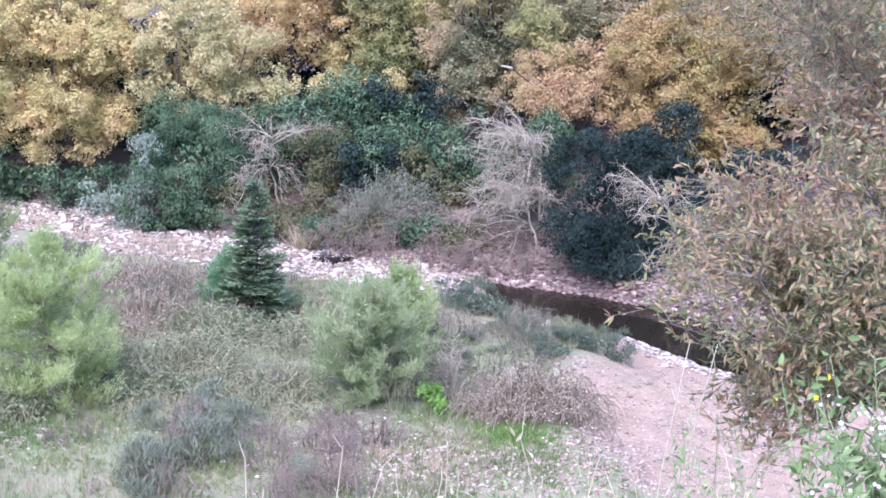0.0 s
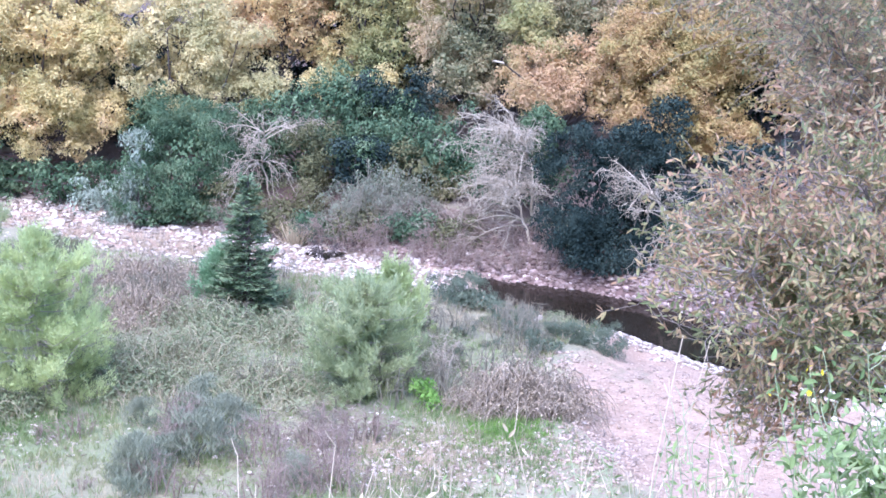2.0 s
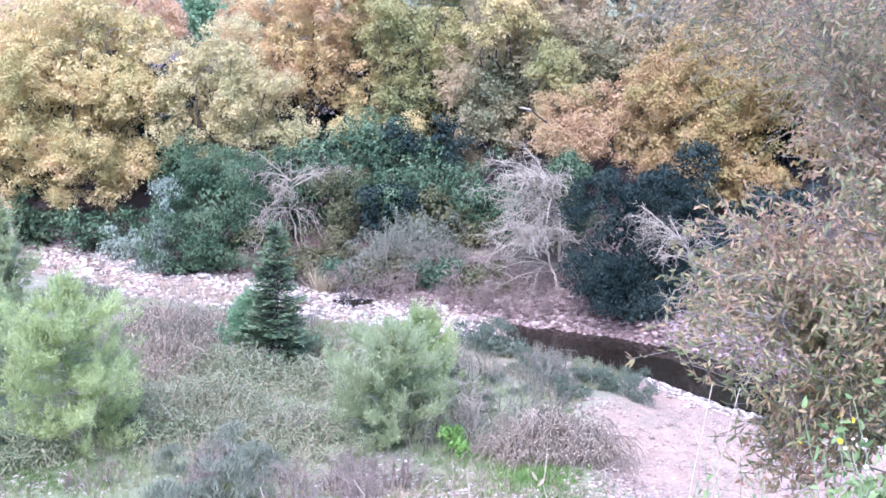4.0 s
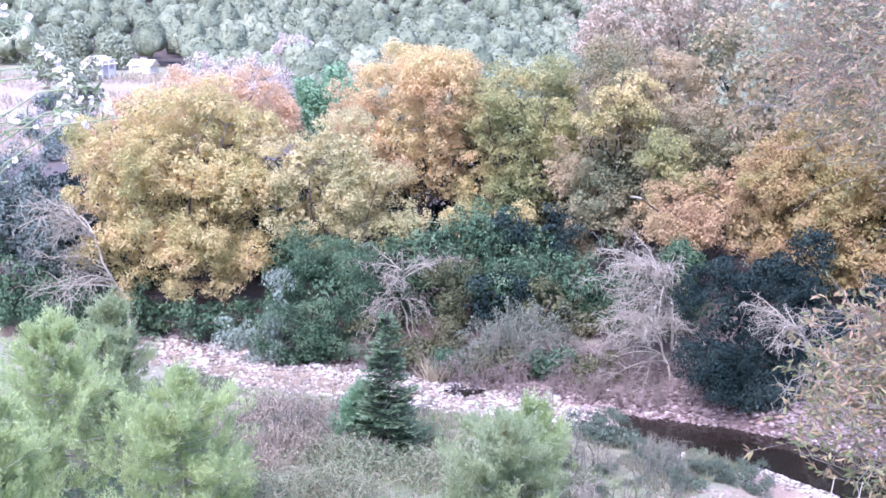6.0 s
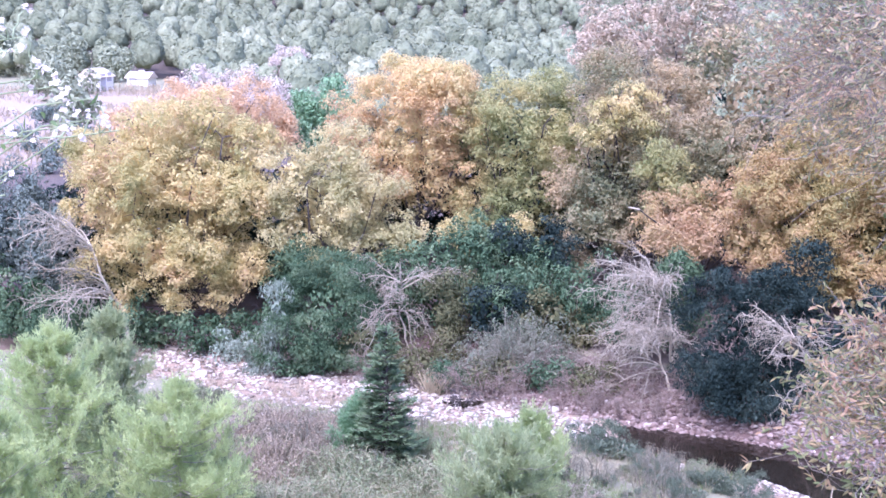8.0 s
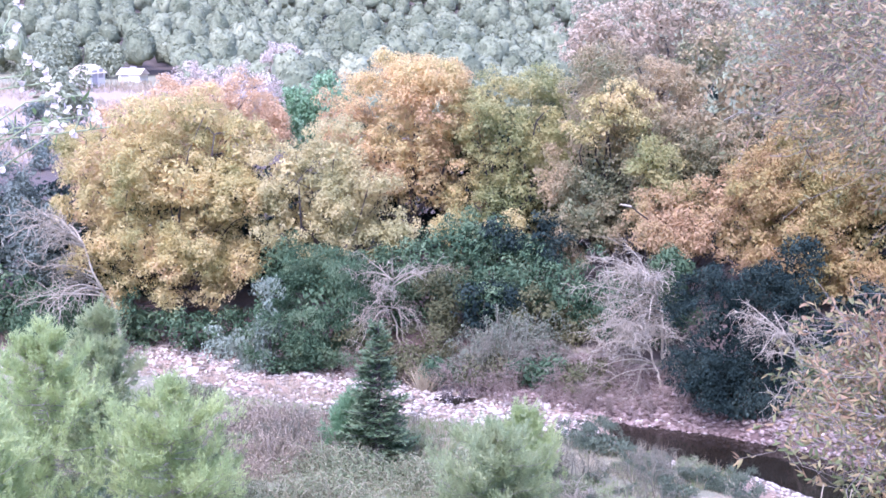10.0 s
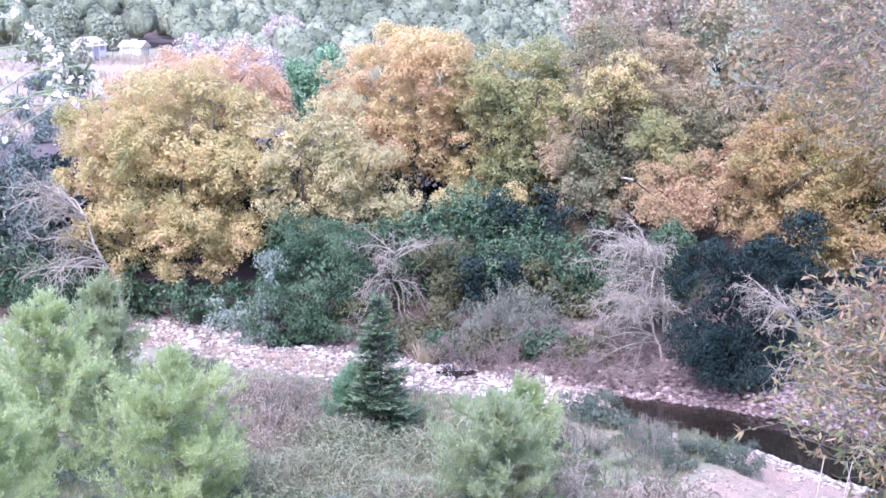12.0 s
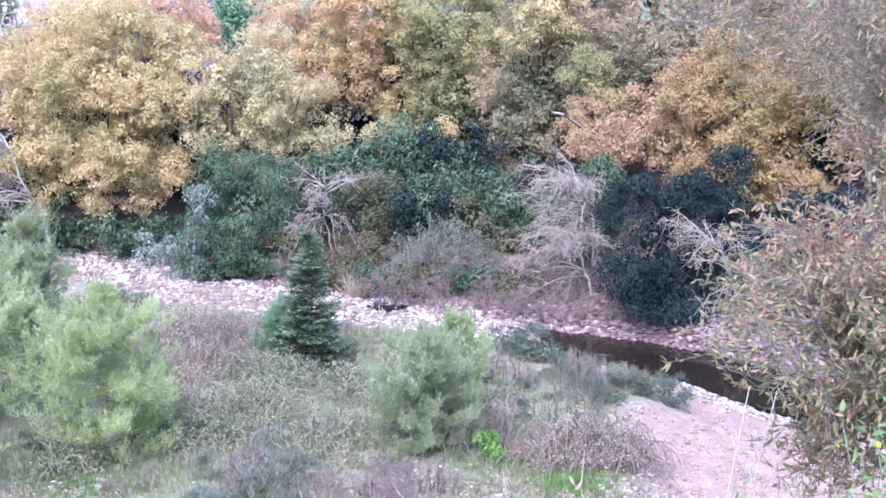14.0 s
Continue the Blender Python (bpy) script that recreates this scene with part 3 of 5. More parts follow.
def pine_sapling(x, y, h, w, mat, seed, label, group="young pines on the near bank", shoots=10, shape=0.8, length=0.13):
    """A young pine: leader, rising side branches, upright shoots set with soft tufts of needles."""
    rng = np.random.default_rng(seed)
    t = thing("pine_sapling", x, y, gz1(x, y) - 0.05, label, "tree", group)
    trunk = bend(rng, (0, 0, -0.1), (rng.normal(0, 0.1), rng.normal(0, 0.1), h * 0.95), 9, 0, 0.08)
    paths = [(trunk, 0.03 + h * 0.005, 0.01)]
    tips, dirs = [], []

    def shoot(o, d, ln):
        k = 4
        tips.append(o + d * (ln * np.linspace(0.08, 1.0, k))[:, None] + rng.normal(0, 0.02, (k, 3)))
        dirs.append(np.tile(d, (k, 1)))

    for k in range(int(40 + h * 17)):
        f = 0.97 * rng.uniform(0.0, 1.0) ** 1.15 + 0.01
        a = rng.uniform(0, 2 * math.pi)
        o = np.array([np.interp(f * h, trunk[:, 2], trunk[:, i]) for i in range(2)] + [f * h * 0.95])
        ln = w / 2 * min(1.0, (1 - f) ** shape * 1.4 + 0.05) * rng.uniform(0.5, 1.2)
        out = np.array([math.cos(a), math.sin(a), 0])
        e = o + out * ln + [0, 0, ln * rng.uniform(0.1, 0.5)]
        b = bend(rng, o, e, 7, 0.12 * ln, 0.15)
        paths.append((b, 0.014, 0.005))
        shoot(b[-1], unit(out * 0.3 + rng.normal(0, 0.12, 3) + [0, 0, 1.0]), rng.uniform(0.22, 0.48))
        for j in range(int(shoots * (0.5 + ln / w * 1.6)) + 1):
            u = rng.uniform(0.25, 1.0)
            q = np.array([np.interp(u, np.linspace(0, 1, 7), b[:, i]) for i in range(3)])
            d = unit(out * 0.45 + rng.normal(0, 0.4, 3) + [0, 0, 0.9])
            shoot(q, d, rng.uniform(0.18, 0.5) * (0.6 + 0.25 * ln))
    for k in range(int(h * 24)):
        f = rng.uniform(0.15, 1.0)
        o = np.array([np.interp(f * h, trunk[:, 2], trunk[:, i]) for i in range(2)] + [f * h * 0.95])
        shoot(o, unit(rng.normal(0, 0.2 + 0.9 * (1 - f), 3) + [0, 0, 1]), rng.uniform(0.2, 0.45))
    v, q = needle_tufts(rng, np.concatenate(tips), np.concatenate(dirs), 9, length, 0.02, 0.12)
    part("trunk", tubes("trunk", paths, M_BARK_GREY, 5), t)
    part("needles", mesh_of("needles", v, q, mat), t)
    return t


def fir_tree(x, y, h, w, seed, label):
    """A young fir: straight trunk, whorls of flat sprays, a narrow pointed top."""
    rng = np.random.default_rng(seed)
    t = thing("fir_tree", x, y, gz1(x, y) - 0.05, label, "tree")
    paths = [(bend(rng, (0, 0, -0.1), (0.03, 0, h), 10, 0, 0.03), 0.07, 0.01)]
    P, A, S = [], [], []
    tiers = 26
    for k in range(tiers):
        f = 0.05 + 0.93 * k / tiers
        ln0 = w / 2 * (1 - f) ** 0.85 * 1.05 + 0.04
        for j in range(int(6 + 6 * (1 - f))):
            a = rng.uniform(0, 2 * math.pi)
            ln = ln0 * rng.uniform(0.65, 1.2)
            z0 = h * (f + rng.uniform(-0.025, 0.025))
            d = np.array([math.cos(a), math.sin(a), 0])
            tilt = 0.55 * f - 0.12 + rng.normal(0, 0.08)
            e = np.array([0, 0, z0]) + d * ln + [0, 0, ln * tilt]
            b = bend(rng, (0, 0, z0), e, 6, 0.07 * ln, 0.08)
            paths.append((b, 0.018 * (1 - f) + 0.006, 0.004))
            sd = np.array([-d[1], d[0], 0])
            m = int(16 + 60 * ln)
            u = rng.uniform(0.15, 1.02, m)
            pt = np.stack([np.interp(u, np.linspace(0, 1, 6), b[:, i]) for i in range(3)], -1)
            sgn = rng.choice([-1.0, 1.0], m)
            fan = (1.02 - u) * 0.45 * ln * rng.uniform(0, 1, m)
            P.append(pt + sd * (sgn * fan)[:, None] + d * (fan * 0.5)[:, None] + rng.normal(0, 0.015, (m, 3)))
            A.append(d * 0.8 + sd * sgn[:, None] * 0.8 + rng.normal(0, 0.25, (m, 3)) + [0, 0, 0.15])
            S.append(np.cross(A[-1], [0, 0, 1.0]) + rng.normal(0, 0.25, (m, 3)))
    P, A, S = np.concatenate(P), np.concatenate(A), np.concatenate(S)
    v, q = leaf_arrays(P, A, S, rng.uniform(0.10, 0.2, len(P)), 0.05, 0.1)
    part("trunk", tubes("trunk", paths, M_BARK, 5), t)
    part("needles", mesh_of("needles", v, q, L_FIR), t)
    return t


def bramble(x, y, w, h, dep, seed, label, leafm, stemm, n=90, leafn=5000, leaf=0.06, group="brambles and brush", name="bramble", sag=0.35):
    """A low mound of arching canes with small leaves along them."""
    rng = np.random.default_rng(seed)
    z = gz1(x, y)
    t = thing(name, x, y, z - 0.05, label, "shrub", group)
    paths, P = [], []
    for k in range(n):
        a, r1 = rng.uniform(0, 2 * math.pi), math.sqrt(rng.uniform(0, 1))
        o = np.array([math.cos(a) * r1 * w * 0.4, math.sin(a) * r1 * dep * 0.4, 0])
        b = rng.uniform(0, 2 * math.pi)
        ln = rng.uniform(0.25, 0.6) * w * 0.6
        e = o + [math.cos(b) * ln, math.sin(b) * ln * 0.7, 0]
        hh = h * (1 - 0.6 * r1 ** 2) * rng.uniform(0.5, 1.1)
        o[2], e[2] = gz1(x + o[0], y + o[1]) - z, gz1(x + e[0], y + e[1]) - z + rng.uniform(0, 0.5) * hh
        p = bend(rng, o, e, 8, -hh * (1 - sag), 0.2)
        paths.append((p, 0.013, 0.006))
        u = rng.uniform(0.1, 1, leafn // n)
        P.append(np.stack([np.interp(u, np.linspace(0, 1, 8), p[:, i]) for i in range(3)], -1) + rng.normal(0, 0.06, (len(u), 3)))
    tagged(part("cane_tangle", tubes("cane_tangle", paths, stemm, 3), t), kind="stuff")
    if leafn:
        P = np.concatenate(P)
        part("foliage", leaves("foliage", P, np.tile([0, -0.2, 1.0], (len(P), 1)), leaf, leaf * 0.6, leafm, rng, 0.7, 0.3), t)
    return t


# -- far bank, autumn trees; lobes: centre and radii from the tree's foot --
autumn_tree(-10.3, 57.0, [(0, 0, 4.8, 2.7, 2.0, 3.2),
                          (-2.6, -0.4, 6.8, 1.5, 1.5, 1.2), (-0.9, -0.2, 8.0, 1.7, 1.6, 1.2), (1.1, 0, 8.2, 1.6, 1.6, 1.0), (2.7, -0.3, 7.0, 1.3, 1.4, 1.2),
                          (-3.2, -0.6, 4.8, 1.1, 1.3, 1.3), (-1.5, -1.3, 5.5, 1.6, 1.4, 1.4), (0.6, -1.5, 6.1, 1.6, 1.4, 1.3), (2.5, -1.2, 5.0, 1.5, 1.4, 1.3),
                          (-2.4, -1.6, 2.9, 1.2, 1.2, 1.2), (-0.7, -2.0, 3.4, 1.3, 1.2, 1.2), (1.0, -2.0, 3.2, 1.3, 1.2, 1.4), (2.7, -1.6, 2.6, 1.1, 1.1, 1.4),
                          (-1.7, -1.8, 1.5, 0.7, 0.7, 0.9), (0.2, -2.2, 1.5, 0.7, 0.7, 0.9), (1.9, -2.0, 1.5, 0.6, 0.6, 0.9)],
            L_GOLD, 11, "spreading autumn tree with golden yellow leaves down to the ground")
autumn_tree(-9.4, 61.5, [(-1.9, 0, 6.3, 2.3, 2.2, 2.0), (0.2, -0.4, 6.8, 1.6, 1.8, 1.6), (1.7, 0, 6.6, 1.5, 2.0, 1.6), (-4.2, 0, 4.8, 1.5, 2, 2.0)], L_ROSE, 12, "autumn tree with pinkish tan fading leaves behind the golden one", leaf=0.12)
autumn_tree(-3.9, 56.2, [(-0.6, -0.4, 4.4, 1.9, 1.5, 2.2), (-1.7, -0.8, 5.4, 1.3, 1.3, 1.3), (0.2, -0.8, 6.2, 1.4, 1.3, 1.1), (1.3, -1.0, 4.8, 1.2, 1.2, 1.0), (2.4, -1.2, 3.4, 1.2, 1.1, 0.8), (0.6, -1.4, 3.8, 1.2, 1.1, 1.1), (-1.8, -1.0, 3.4, 1.3, 1.2, 1.2), (-0.6, -1.4, 2.4, 1.2, 1.0, 1.0), (1.5, -1.2, 2.5, 1.0, 1.0, 0.8)], L_PALE, 13, "autumn tree with pale greenish yellow leaves")
autumn_tree(-1.2, 60.0, [(0, 0, 6.4, 2.8, 2.4, 2.0), (-1.5, -0.4, 4.8, 1.9, 1.8, 2.2), (1.1, -0.6, 3.6, 1.8, 1.4, 1.8), (0.5, 0, 7.4, 2.0, 1.8, 1.2), (2.2, 0, 5.6, 1.5, 1.4, 1.8)], L_ORANGE, 14, "autumn tree with deep orange and yellow leaves")
autumn_tree(2.8, 59.0, [(0, 0, 5.2, 2.2, 1.8, 2.6), (1.6, 0, 5.4, 1.6, 1.5, 2.2), (0.8, -0.6, 3.0, 1.7, 1.3, 1.7), (-0.6, 0, 6.4, 1.4, 1.4, 1.1), (-1.2, -0.6, 2.0, 1.4, 1.2, 1.2)], L_OLIVE, 15, "tree with olive green leaves turning yellow")
autumn_tree(6.6, 56.5, [(-0.4, -0.6, 5.0, 2.3, 2.2, 2.4), (1.5, -0.4, 6.2, 2.0, 2, 2.0), (-1.5, -1.6, 2.4, 1.1, 1.0, 2.0), (0.5, 0, 7.4, 1.9, 1.8, 1.3), (-0.3, -1.2, 3.0, 1.5, 1.2, 1.6), (1.8, -0.6, 4.0, 2.0, 1.4, 1.8), (3.6, -0.6, 5.0, 2.0, 1.6, 2.4)], L_MIXED, 16, "autumn tree with mixed brown, yellow and green leaves")
autumn_tree(8.6, 64.0, [(-0.8, 0, 8.0, 2.6, 2.4, 2.2), (1.8, 0, 8.4, 2.6, 2.2, 2.3), (0.4, 0, 5.4, 2.8, 2.2, 2.4)], L_TAN, 17, "tall tree with greyish rust coloured leaves at the back", leaf=0.15)
autumn_tree(9.0, 52.5, [(-1.3, -1.6, 2.6, 1.2, 1.0, 0.8), (0.1, -1.7, 2.6, 1.1, 1.0, 0.8), (1.3, -1.6, 2.6, 1.2, 1.0, 0.9), (-0.2, -0.4, 3.4, 1.8, 1.4, 0.9), (2.3, -0.8, 2.8, 1.4, 1.2, 1.4), (1.4, 0, 3.8, 1.6, 1.4, 1.2)], L_RUST, 18, "overhanging tree with rust and salmon leaves")
rng18 = np.random.default_rng(181)
rust_tree = [o for o in scene.objects if o.get("label", "").startswith("overhanging tree with rust")][0]
part("limb", tubes("limb", [(bend(rng18, (0.2, -0.2, 1.6), (-2.25, -2.2, 3.86), 8, -0.2, 0.1), 0.04, 0.022)], M_BARK, 7), rust_tree)
part("broken_limb", tubes("broken_limb", [(bend(rng18, (-2.3, -2.25, 3.88), (-2.7, -2.4, 3.98), 4), 0.05, 0.03)], M_DRY, 7), rust_tree, "bleached broken limb")
autumn_tree(6.6, 57.0, [(0, -2.8, 6.9, 1.3, 0.9, 0.75), (0.9, -2.6, 6.0, 1.0, 0.9, 0.7), (-1.0, -2.7, 5.9, 0.8, 0.7, 0.6), (0.2, -1.0, 5.6, 1.2, 1.2, 1.4)], L_GOLD, 23, "slender tree with a clear yellow top", limbs=3)
autumn_tree(2.6, 55.6, [(0, 0, 2.5, 1.1, 0.8, 0.7), (-1.9, 0, 2.7, 0.8, 0.7, 0.7), (0.9, 0.2, 1.9, 0.7, 0.6, 0.5)], L_GOLD, 24, "low tree with golden drooping branches", limbs=3)
autumn_tree(13.6, 51.5, [(-1.2, -1.4, 2.4, 1.9, 1.4, 1.4), (-1.5, -2.0, 1.3, 1.3, 1.0, 1.0), (0.6, -2.2, 0.9, 1.5, 1.1, 1.0), (0.8, -1.4, 1.8, 1.8, 1.4, 1.6), (0.4, 0, 4.6, 2.6, 2.2, 2.2), (-1.6, -0.4, 3.6, 1.8, 1.6, 1.4)], L_BROWN, 19, "autumn tree with brown and mustard yellow leaves")
autumn_tree(12.5, 57.5, [(0, 0, 6.2, 3.2, 2.6, 3.0), (2.6, 0, 6.0, 2.6, 2.4, 2.8)], L_MIXED, 20, "autumn tree with thin brown and green leaves", leaf=0.19)
autumn_tree(18.5, 50.0, [(0, 0, 4.4, 3.0, 2.6, 2.8), (-1.2, -1, 2.8, 1.8, 1.4, 1.6)], L_BROWN, 21, "autumn tree with mustard leaves at the bend", leaf=0.19)
autumn_tree(16.8, 57.0, [(0, 0, 6.0, 3.4, 2.6, 3.2), (-1, -0.5, 3.4, 2.4, 2.0, 2.2)], L_RUST, 22, "autumn tree with rust brown leaves", leaf=0.24)

# -- evergreen shrubs under the trees --
shrub(-4.0, 51.4, [(0, 0, 2.2, 1.9, 1.4, 1.9), (-1.3, -0.4, 1.3, 1.2, 1.0, 1.3), (1.0, -0.4, 1.4, 1.2, 1.0, 1.4), (0.3, 0.4, 3.1, 1.4, 1.1, 1.0), (0.2, -1.0, 0.7, 1.5, 0.7, 0.8)], L_DARK, 31, "dense dark green evergreen shrub above the stony bank", leaf=0.1, hang=1.0, ratio=0.32, puff=0.3)
shrub(-6.8, 51.3, [(0, 0, 0.9, 0.6, 0.5, 0.9), (0.9, 0.3, 1.2, 0.35, 0.4, 0.9)], L_SILVER, 32, "slender silvery shrub with hanging foliage", hang=1.2, ratio=0.25)
shrub(-5.8, 50.5, [(0, 0, 2.4, 0.42, 0.4, 1.3), (-0.2, -0.1, 1.2, 0.4, 0.35, 0.9)], L_SILVER, 30, "slender silvery shrub with hanging foliage", hang=1.2, ratio=0.25)
shrub(1.0, 54.2, [(0, 0, 2.0, 3.0, 1.6, 1.7), (-1.6, -0.8, 1.4, 1.6, 1.3, 1.6), (1.8, -0.8, 1.4, 1.8, 1.3, 1.6)], L_DARK, 33, "bank of dark green ivy and bramble below the trees")
shrub(2.6, 51.4, [(0, 0, 1.2, 2.0, 1.0, 1.3), (1.8, -0.2, 1.0, 1.4, 0.9, 1.2)], L_DARK, 43, "dark green bramble thicket on the slope")
shrub(0.3, 51.3, [(0, 0, 1.9, 0.9, 0.8, 0.9), (0.2, 0, 1.0, 0.8, 0.7, 0.9)], L_OLIVEB, 34, "rounded olive brown bush", leaf=0.10)
shrub(-0.9, 50.0, [(0, 0, 0.7, 1.1, 0.6, 0.8), (0.9, 0.2, 0.9, 0.8, 0.5, 0.8)], L_OLIVEB, 47, "olive brown bush under the leafless shrub", leaf=0.09)
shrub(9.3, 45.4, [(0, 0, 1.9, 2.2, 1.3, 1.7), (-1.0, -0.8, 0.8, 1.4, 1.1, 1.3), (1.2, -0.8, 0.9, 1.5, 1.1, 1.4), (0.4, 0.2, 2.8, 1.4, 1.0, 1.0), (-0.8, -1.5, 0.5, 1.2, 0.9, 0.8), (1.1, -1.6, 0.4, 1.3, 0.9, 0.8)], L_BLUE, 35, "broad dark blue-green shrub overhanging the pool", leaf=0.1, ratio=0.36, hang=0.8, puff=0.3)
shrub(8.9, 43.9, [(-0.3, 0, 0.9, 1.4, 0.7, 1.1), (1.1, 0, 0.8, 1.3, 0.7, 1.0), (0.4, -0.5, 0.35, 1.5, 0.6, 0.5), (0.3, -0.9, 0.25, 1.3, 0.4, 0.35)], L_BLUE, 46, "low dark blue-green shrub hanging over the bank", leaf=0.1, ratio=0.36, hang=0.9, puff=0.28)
shrub(6.8, 49.0, [(0, 0, 1.4, 1.3, 0.9, 1.5), (1.2, 0.6, 2.0, 1.0, 0.9, 1.4)], L_DARK, 36, "dark green shrub behind the pale dead one")
shrub(5.2, 50.6, [(0, 0, 1.4, 1.6, 1.0, 1.6)], L_DARK, 44, "dark green shrub in the shade of the trees")
shrub(-16.6, 57.6, [(0, 0, 3.6, 2.0, 1.6, 3.1), (1.4, 0, 2.8, 1.6, 1.3, 2.4), (-2.5, 0, 3.6, 2.4, 1.8, 3.2)], L_HAZY, 37, "tall blue-green shrub beside the golden tree, haze in its leaf colour")
shrub(-15.0, 55.4, [(0, 0, 1.0, 2.6, 1.2, 1.1), (2.0, 0, 0.9, 1.6, 1.0, 1.0)], L_DARK, 38, "low dark green bushes behind the dry bank")
shrub(-14.4, 56.2, [(0, 0, 1.6, 2.2, 1.2, 1.7), (-2.6, 0.2, 1.6, 1.8, 1.0, 1.7)], L_DARK, 45, "dark green bushes behind the leaning dead tree")
shrub(-8.6, 54.0, [(0, 0, 0.8, 1.8, 0.8, 0.9), (-2.2, 0.8, 0.9, 1.3, 0.8, 1.0), (1.7, 0.3, 0.7, 1.0, 0.7, 0.9)], L_DARK, 39, "low green undergrowth under the golden tree")
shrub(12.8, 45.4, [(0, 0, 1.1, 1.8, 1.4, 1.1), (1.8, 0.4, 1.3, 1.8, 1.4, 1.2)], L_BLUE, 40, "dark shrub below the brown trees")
shrub(0.75, 48.9, [(0, 0, 0.35, 0.45, 0.35, 0.4)], L_MIDG, 41, "small green bush at the top of the bank", leaf=0.08)
shrub(8.0, 53.3, [(0, 0, 4.6, 0.8, 0.6, 1.4), (0.7, 0.1, 4.2, 0.6, 0.5, 1.1), (-0.5, 0, 5.4, 0.5, 0.4, 0.9)], L_OLIVE, 42, "upright light green shrub among the autumn trees", hang=-0.4, ratio=0.3)
# unseen dark shrubs added behind the trees, standing for the deep shade in gaps
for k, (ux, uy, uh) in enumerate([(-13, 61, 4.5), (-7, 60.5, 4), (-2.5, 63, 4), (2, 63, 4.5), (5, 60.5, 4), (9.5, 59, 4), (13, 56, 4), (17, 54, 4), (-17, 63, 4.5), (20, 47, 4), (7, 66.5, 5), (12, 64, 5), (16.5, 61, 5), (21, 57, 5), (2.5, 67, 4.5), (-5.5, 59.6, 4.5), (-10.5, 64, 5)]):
    shrub(ux, uy, [(0, 0, uh * 0.5, 3.0, 1.4, uh * 0.55)], L_BLUE, 200 + k, "dark shrubs added behind the trees to stand for deep shade", leaf=0.28, puff=0.6, cover=0.18)

for k, (ux, uy, lob, um, ul) in enumerate([
        (-2.2, 52.6, [(0, 0, 2.4, 1.2, 0.9, 1.0), (0.8, 0, 1.6, 1.0, 0.8, 1.0)], L_MIDG, "climbing green bramble below the pale tree"),
        (-5.2, 53.4, [(0, 0, 2.9, 1.3, 0.9, 1.1)], L_MIDG, "mid green leafy shrub under the trees"),
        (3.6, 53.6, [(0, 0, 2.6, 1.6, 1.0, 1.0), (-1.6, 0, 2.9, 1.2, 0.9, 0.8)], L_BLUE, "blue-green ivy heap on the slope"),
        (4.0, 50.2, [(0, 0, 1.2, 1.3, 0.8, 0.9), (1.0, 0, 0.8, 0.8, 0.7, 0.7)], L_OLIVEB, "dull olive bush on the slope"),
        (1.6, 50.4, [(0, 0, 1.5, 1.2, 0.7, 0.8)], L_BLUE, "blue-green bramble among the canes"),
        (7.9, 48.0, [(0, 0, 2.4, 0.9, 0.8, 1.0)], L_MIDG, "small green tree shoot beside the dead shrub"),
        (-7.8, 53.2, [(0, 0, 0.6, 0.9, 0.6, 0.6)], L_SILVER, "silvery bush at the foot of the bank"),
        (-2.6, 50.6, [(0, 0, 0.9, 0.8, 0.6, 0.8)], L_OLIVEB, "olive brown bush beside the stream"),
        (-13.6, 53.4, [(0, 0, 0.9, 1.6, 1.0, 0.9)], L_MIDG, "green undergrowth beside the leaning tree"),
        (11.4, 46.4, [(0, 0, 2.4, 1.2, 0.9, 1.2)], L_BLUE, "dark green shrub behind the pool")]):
    shrub(ux, uy, lob, um, 240 + k, ul)

for k, (ux, uy, ur, um, ul) in enumerate([
        (-1.2, 49.5, 0.7, L_OLIVEB, "low olive brush at the top of the bank"), (0.1, 48.9, 0.6, L_DARK, "low dark bush at the top of the bank"),
        (1.7, 48.1, 0.7, L_OLIVEB, "low olive brush at the top of the bank"), (3.3, 47.4, 0.75, L_DARK, "low dark bush at the top of the bank"),
        (4.8, 46.7, 0.7, L_OLIVEB, "low olive brush at the top of the bank"),
        (11.9, 43.3, 0.8, L_DARK, "low dark bush over the pool"), (-5.4, 50.6, 0.6, L_DARK, "low dark bush by the stony bed")]):
    shrub(ux, uy, [(0, 0, ur * 0.7, ur * 1.3, ur, ur * 0.8), (ur * 0.7, 0.2, ur * 0.5, ur * 0.8, ur * 0.7, ur * 0.6)], um, 270 + k, ul, leaf=0.12)

# -- bare and dry shrubs on the far bank --
weeping_dead_tree(-1.1, 50.7, 3.2, 3.6, M_DRY, 51, "dome-shaped leafless shrub with pinkish grey twigs", lean=-0.1, turn=205, fan=340, n=28, r=0.03, low=0.55)
bramble(2.4, 48.9, 4.0, 2.1, 2.4, 52, "tangle of grey arching bramble canes with dull leaves", L_GREYBUSH, M_DRY_GREY, 240, 8500, leaf=0.075, sag=0.2)
dead_shrub(2.6, 48.6, 4.2, 1.6, M_DRY_GREY, 50, "grey dry brush among the bramble canes", stems=30, twigs=18, droop=0.7, arch=0.6, foot=0.8, r=0.018)
weeping_dead_tree(7.55, 47.4, 2.9, 3.9, M_DRY, 53, "pale bleached dead tree with drooping branches", lean=-0.22, turn=190, fan=190, n=56, r=0.04)
weeping_dead_tree(7.2, 45.9, 1.9, 3.2, M_DRY, 54, "lower spill of pale dead twigs on the bank", lean=-0.3, turn=210, fan=240, n=34, r=0.034)
weeping_dead_tree(10.8, 43.5, 2.2, 2.8, M_DRY, 55, "pale dead shrub in front of the dark bush", lean=-0.12, turn=205, fan=240, n=30, r=0.034)
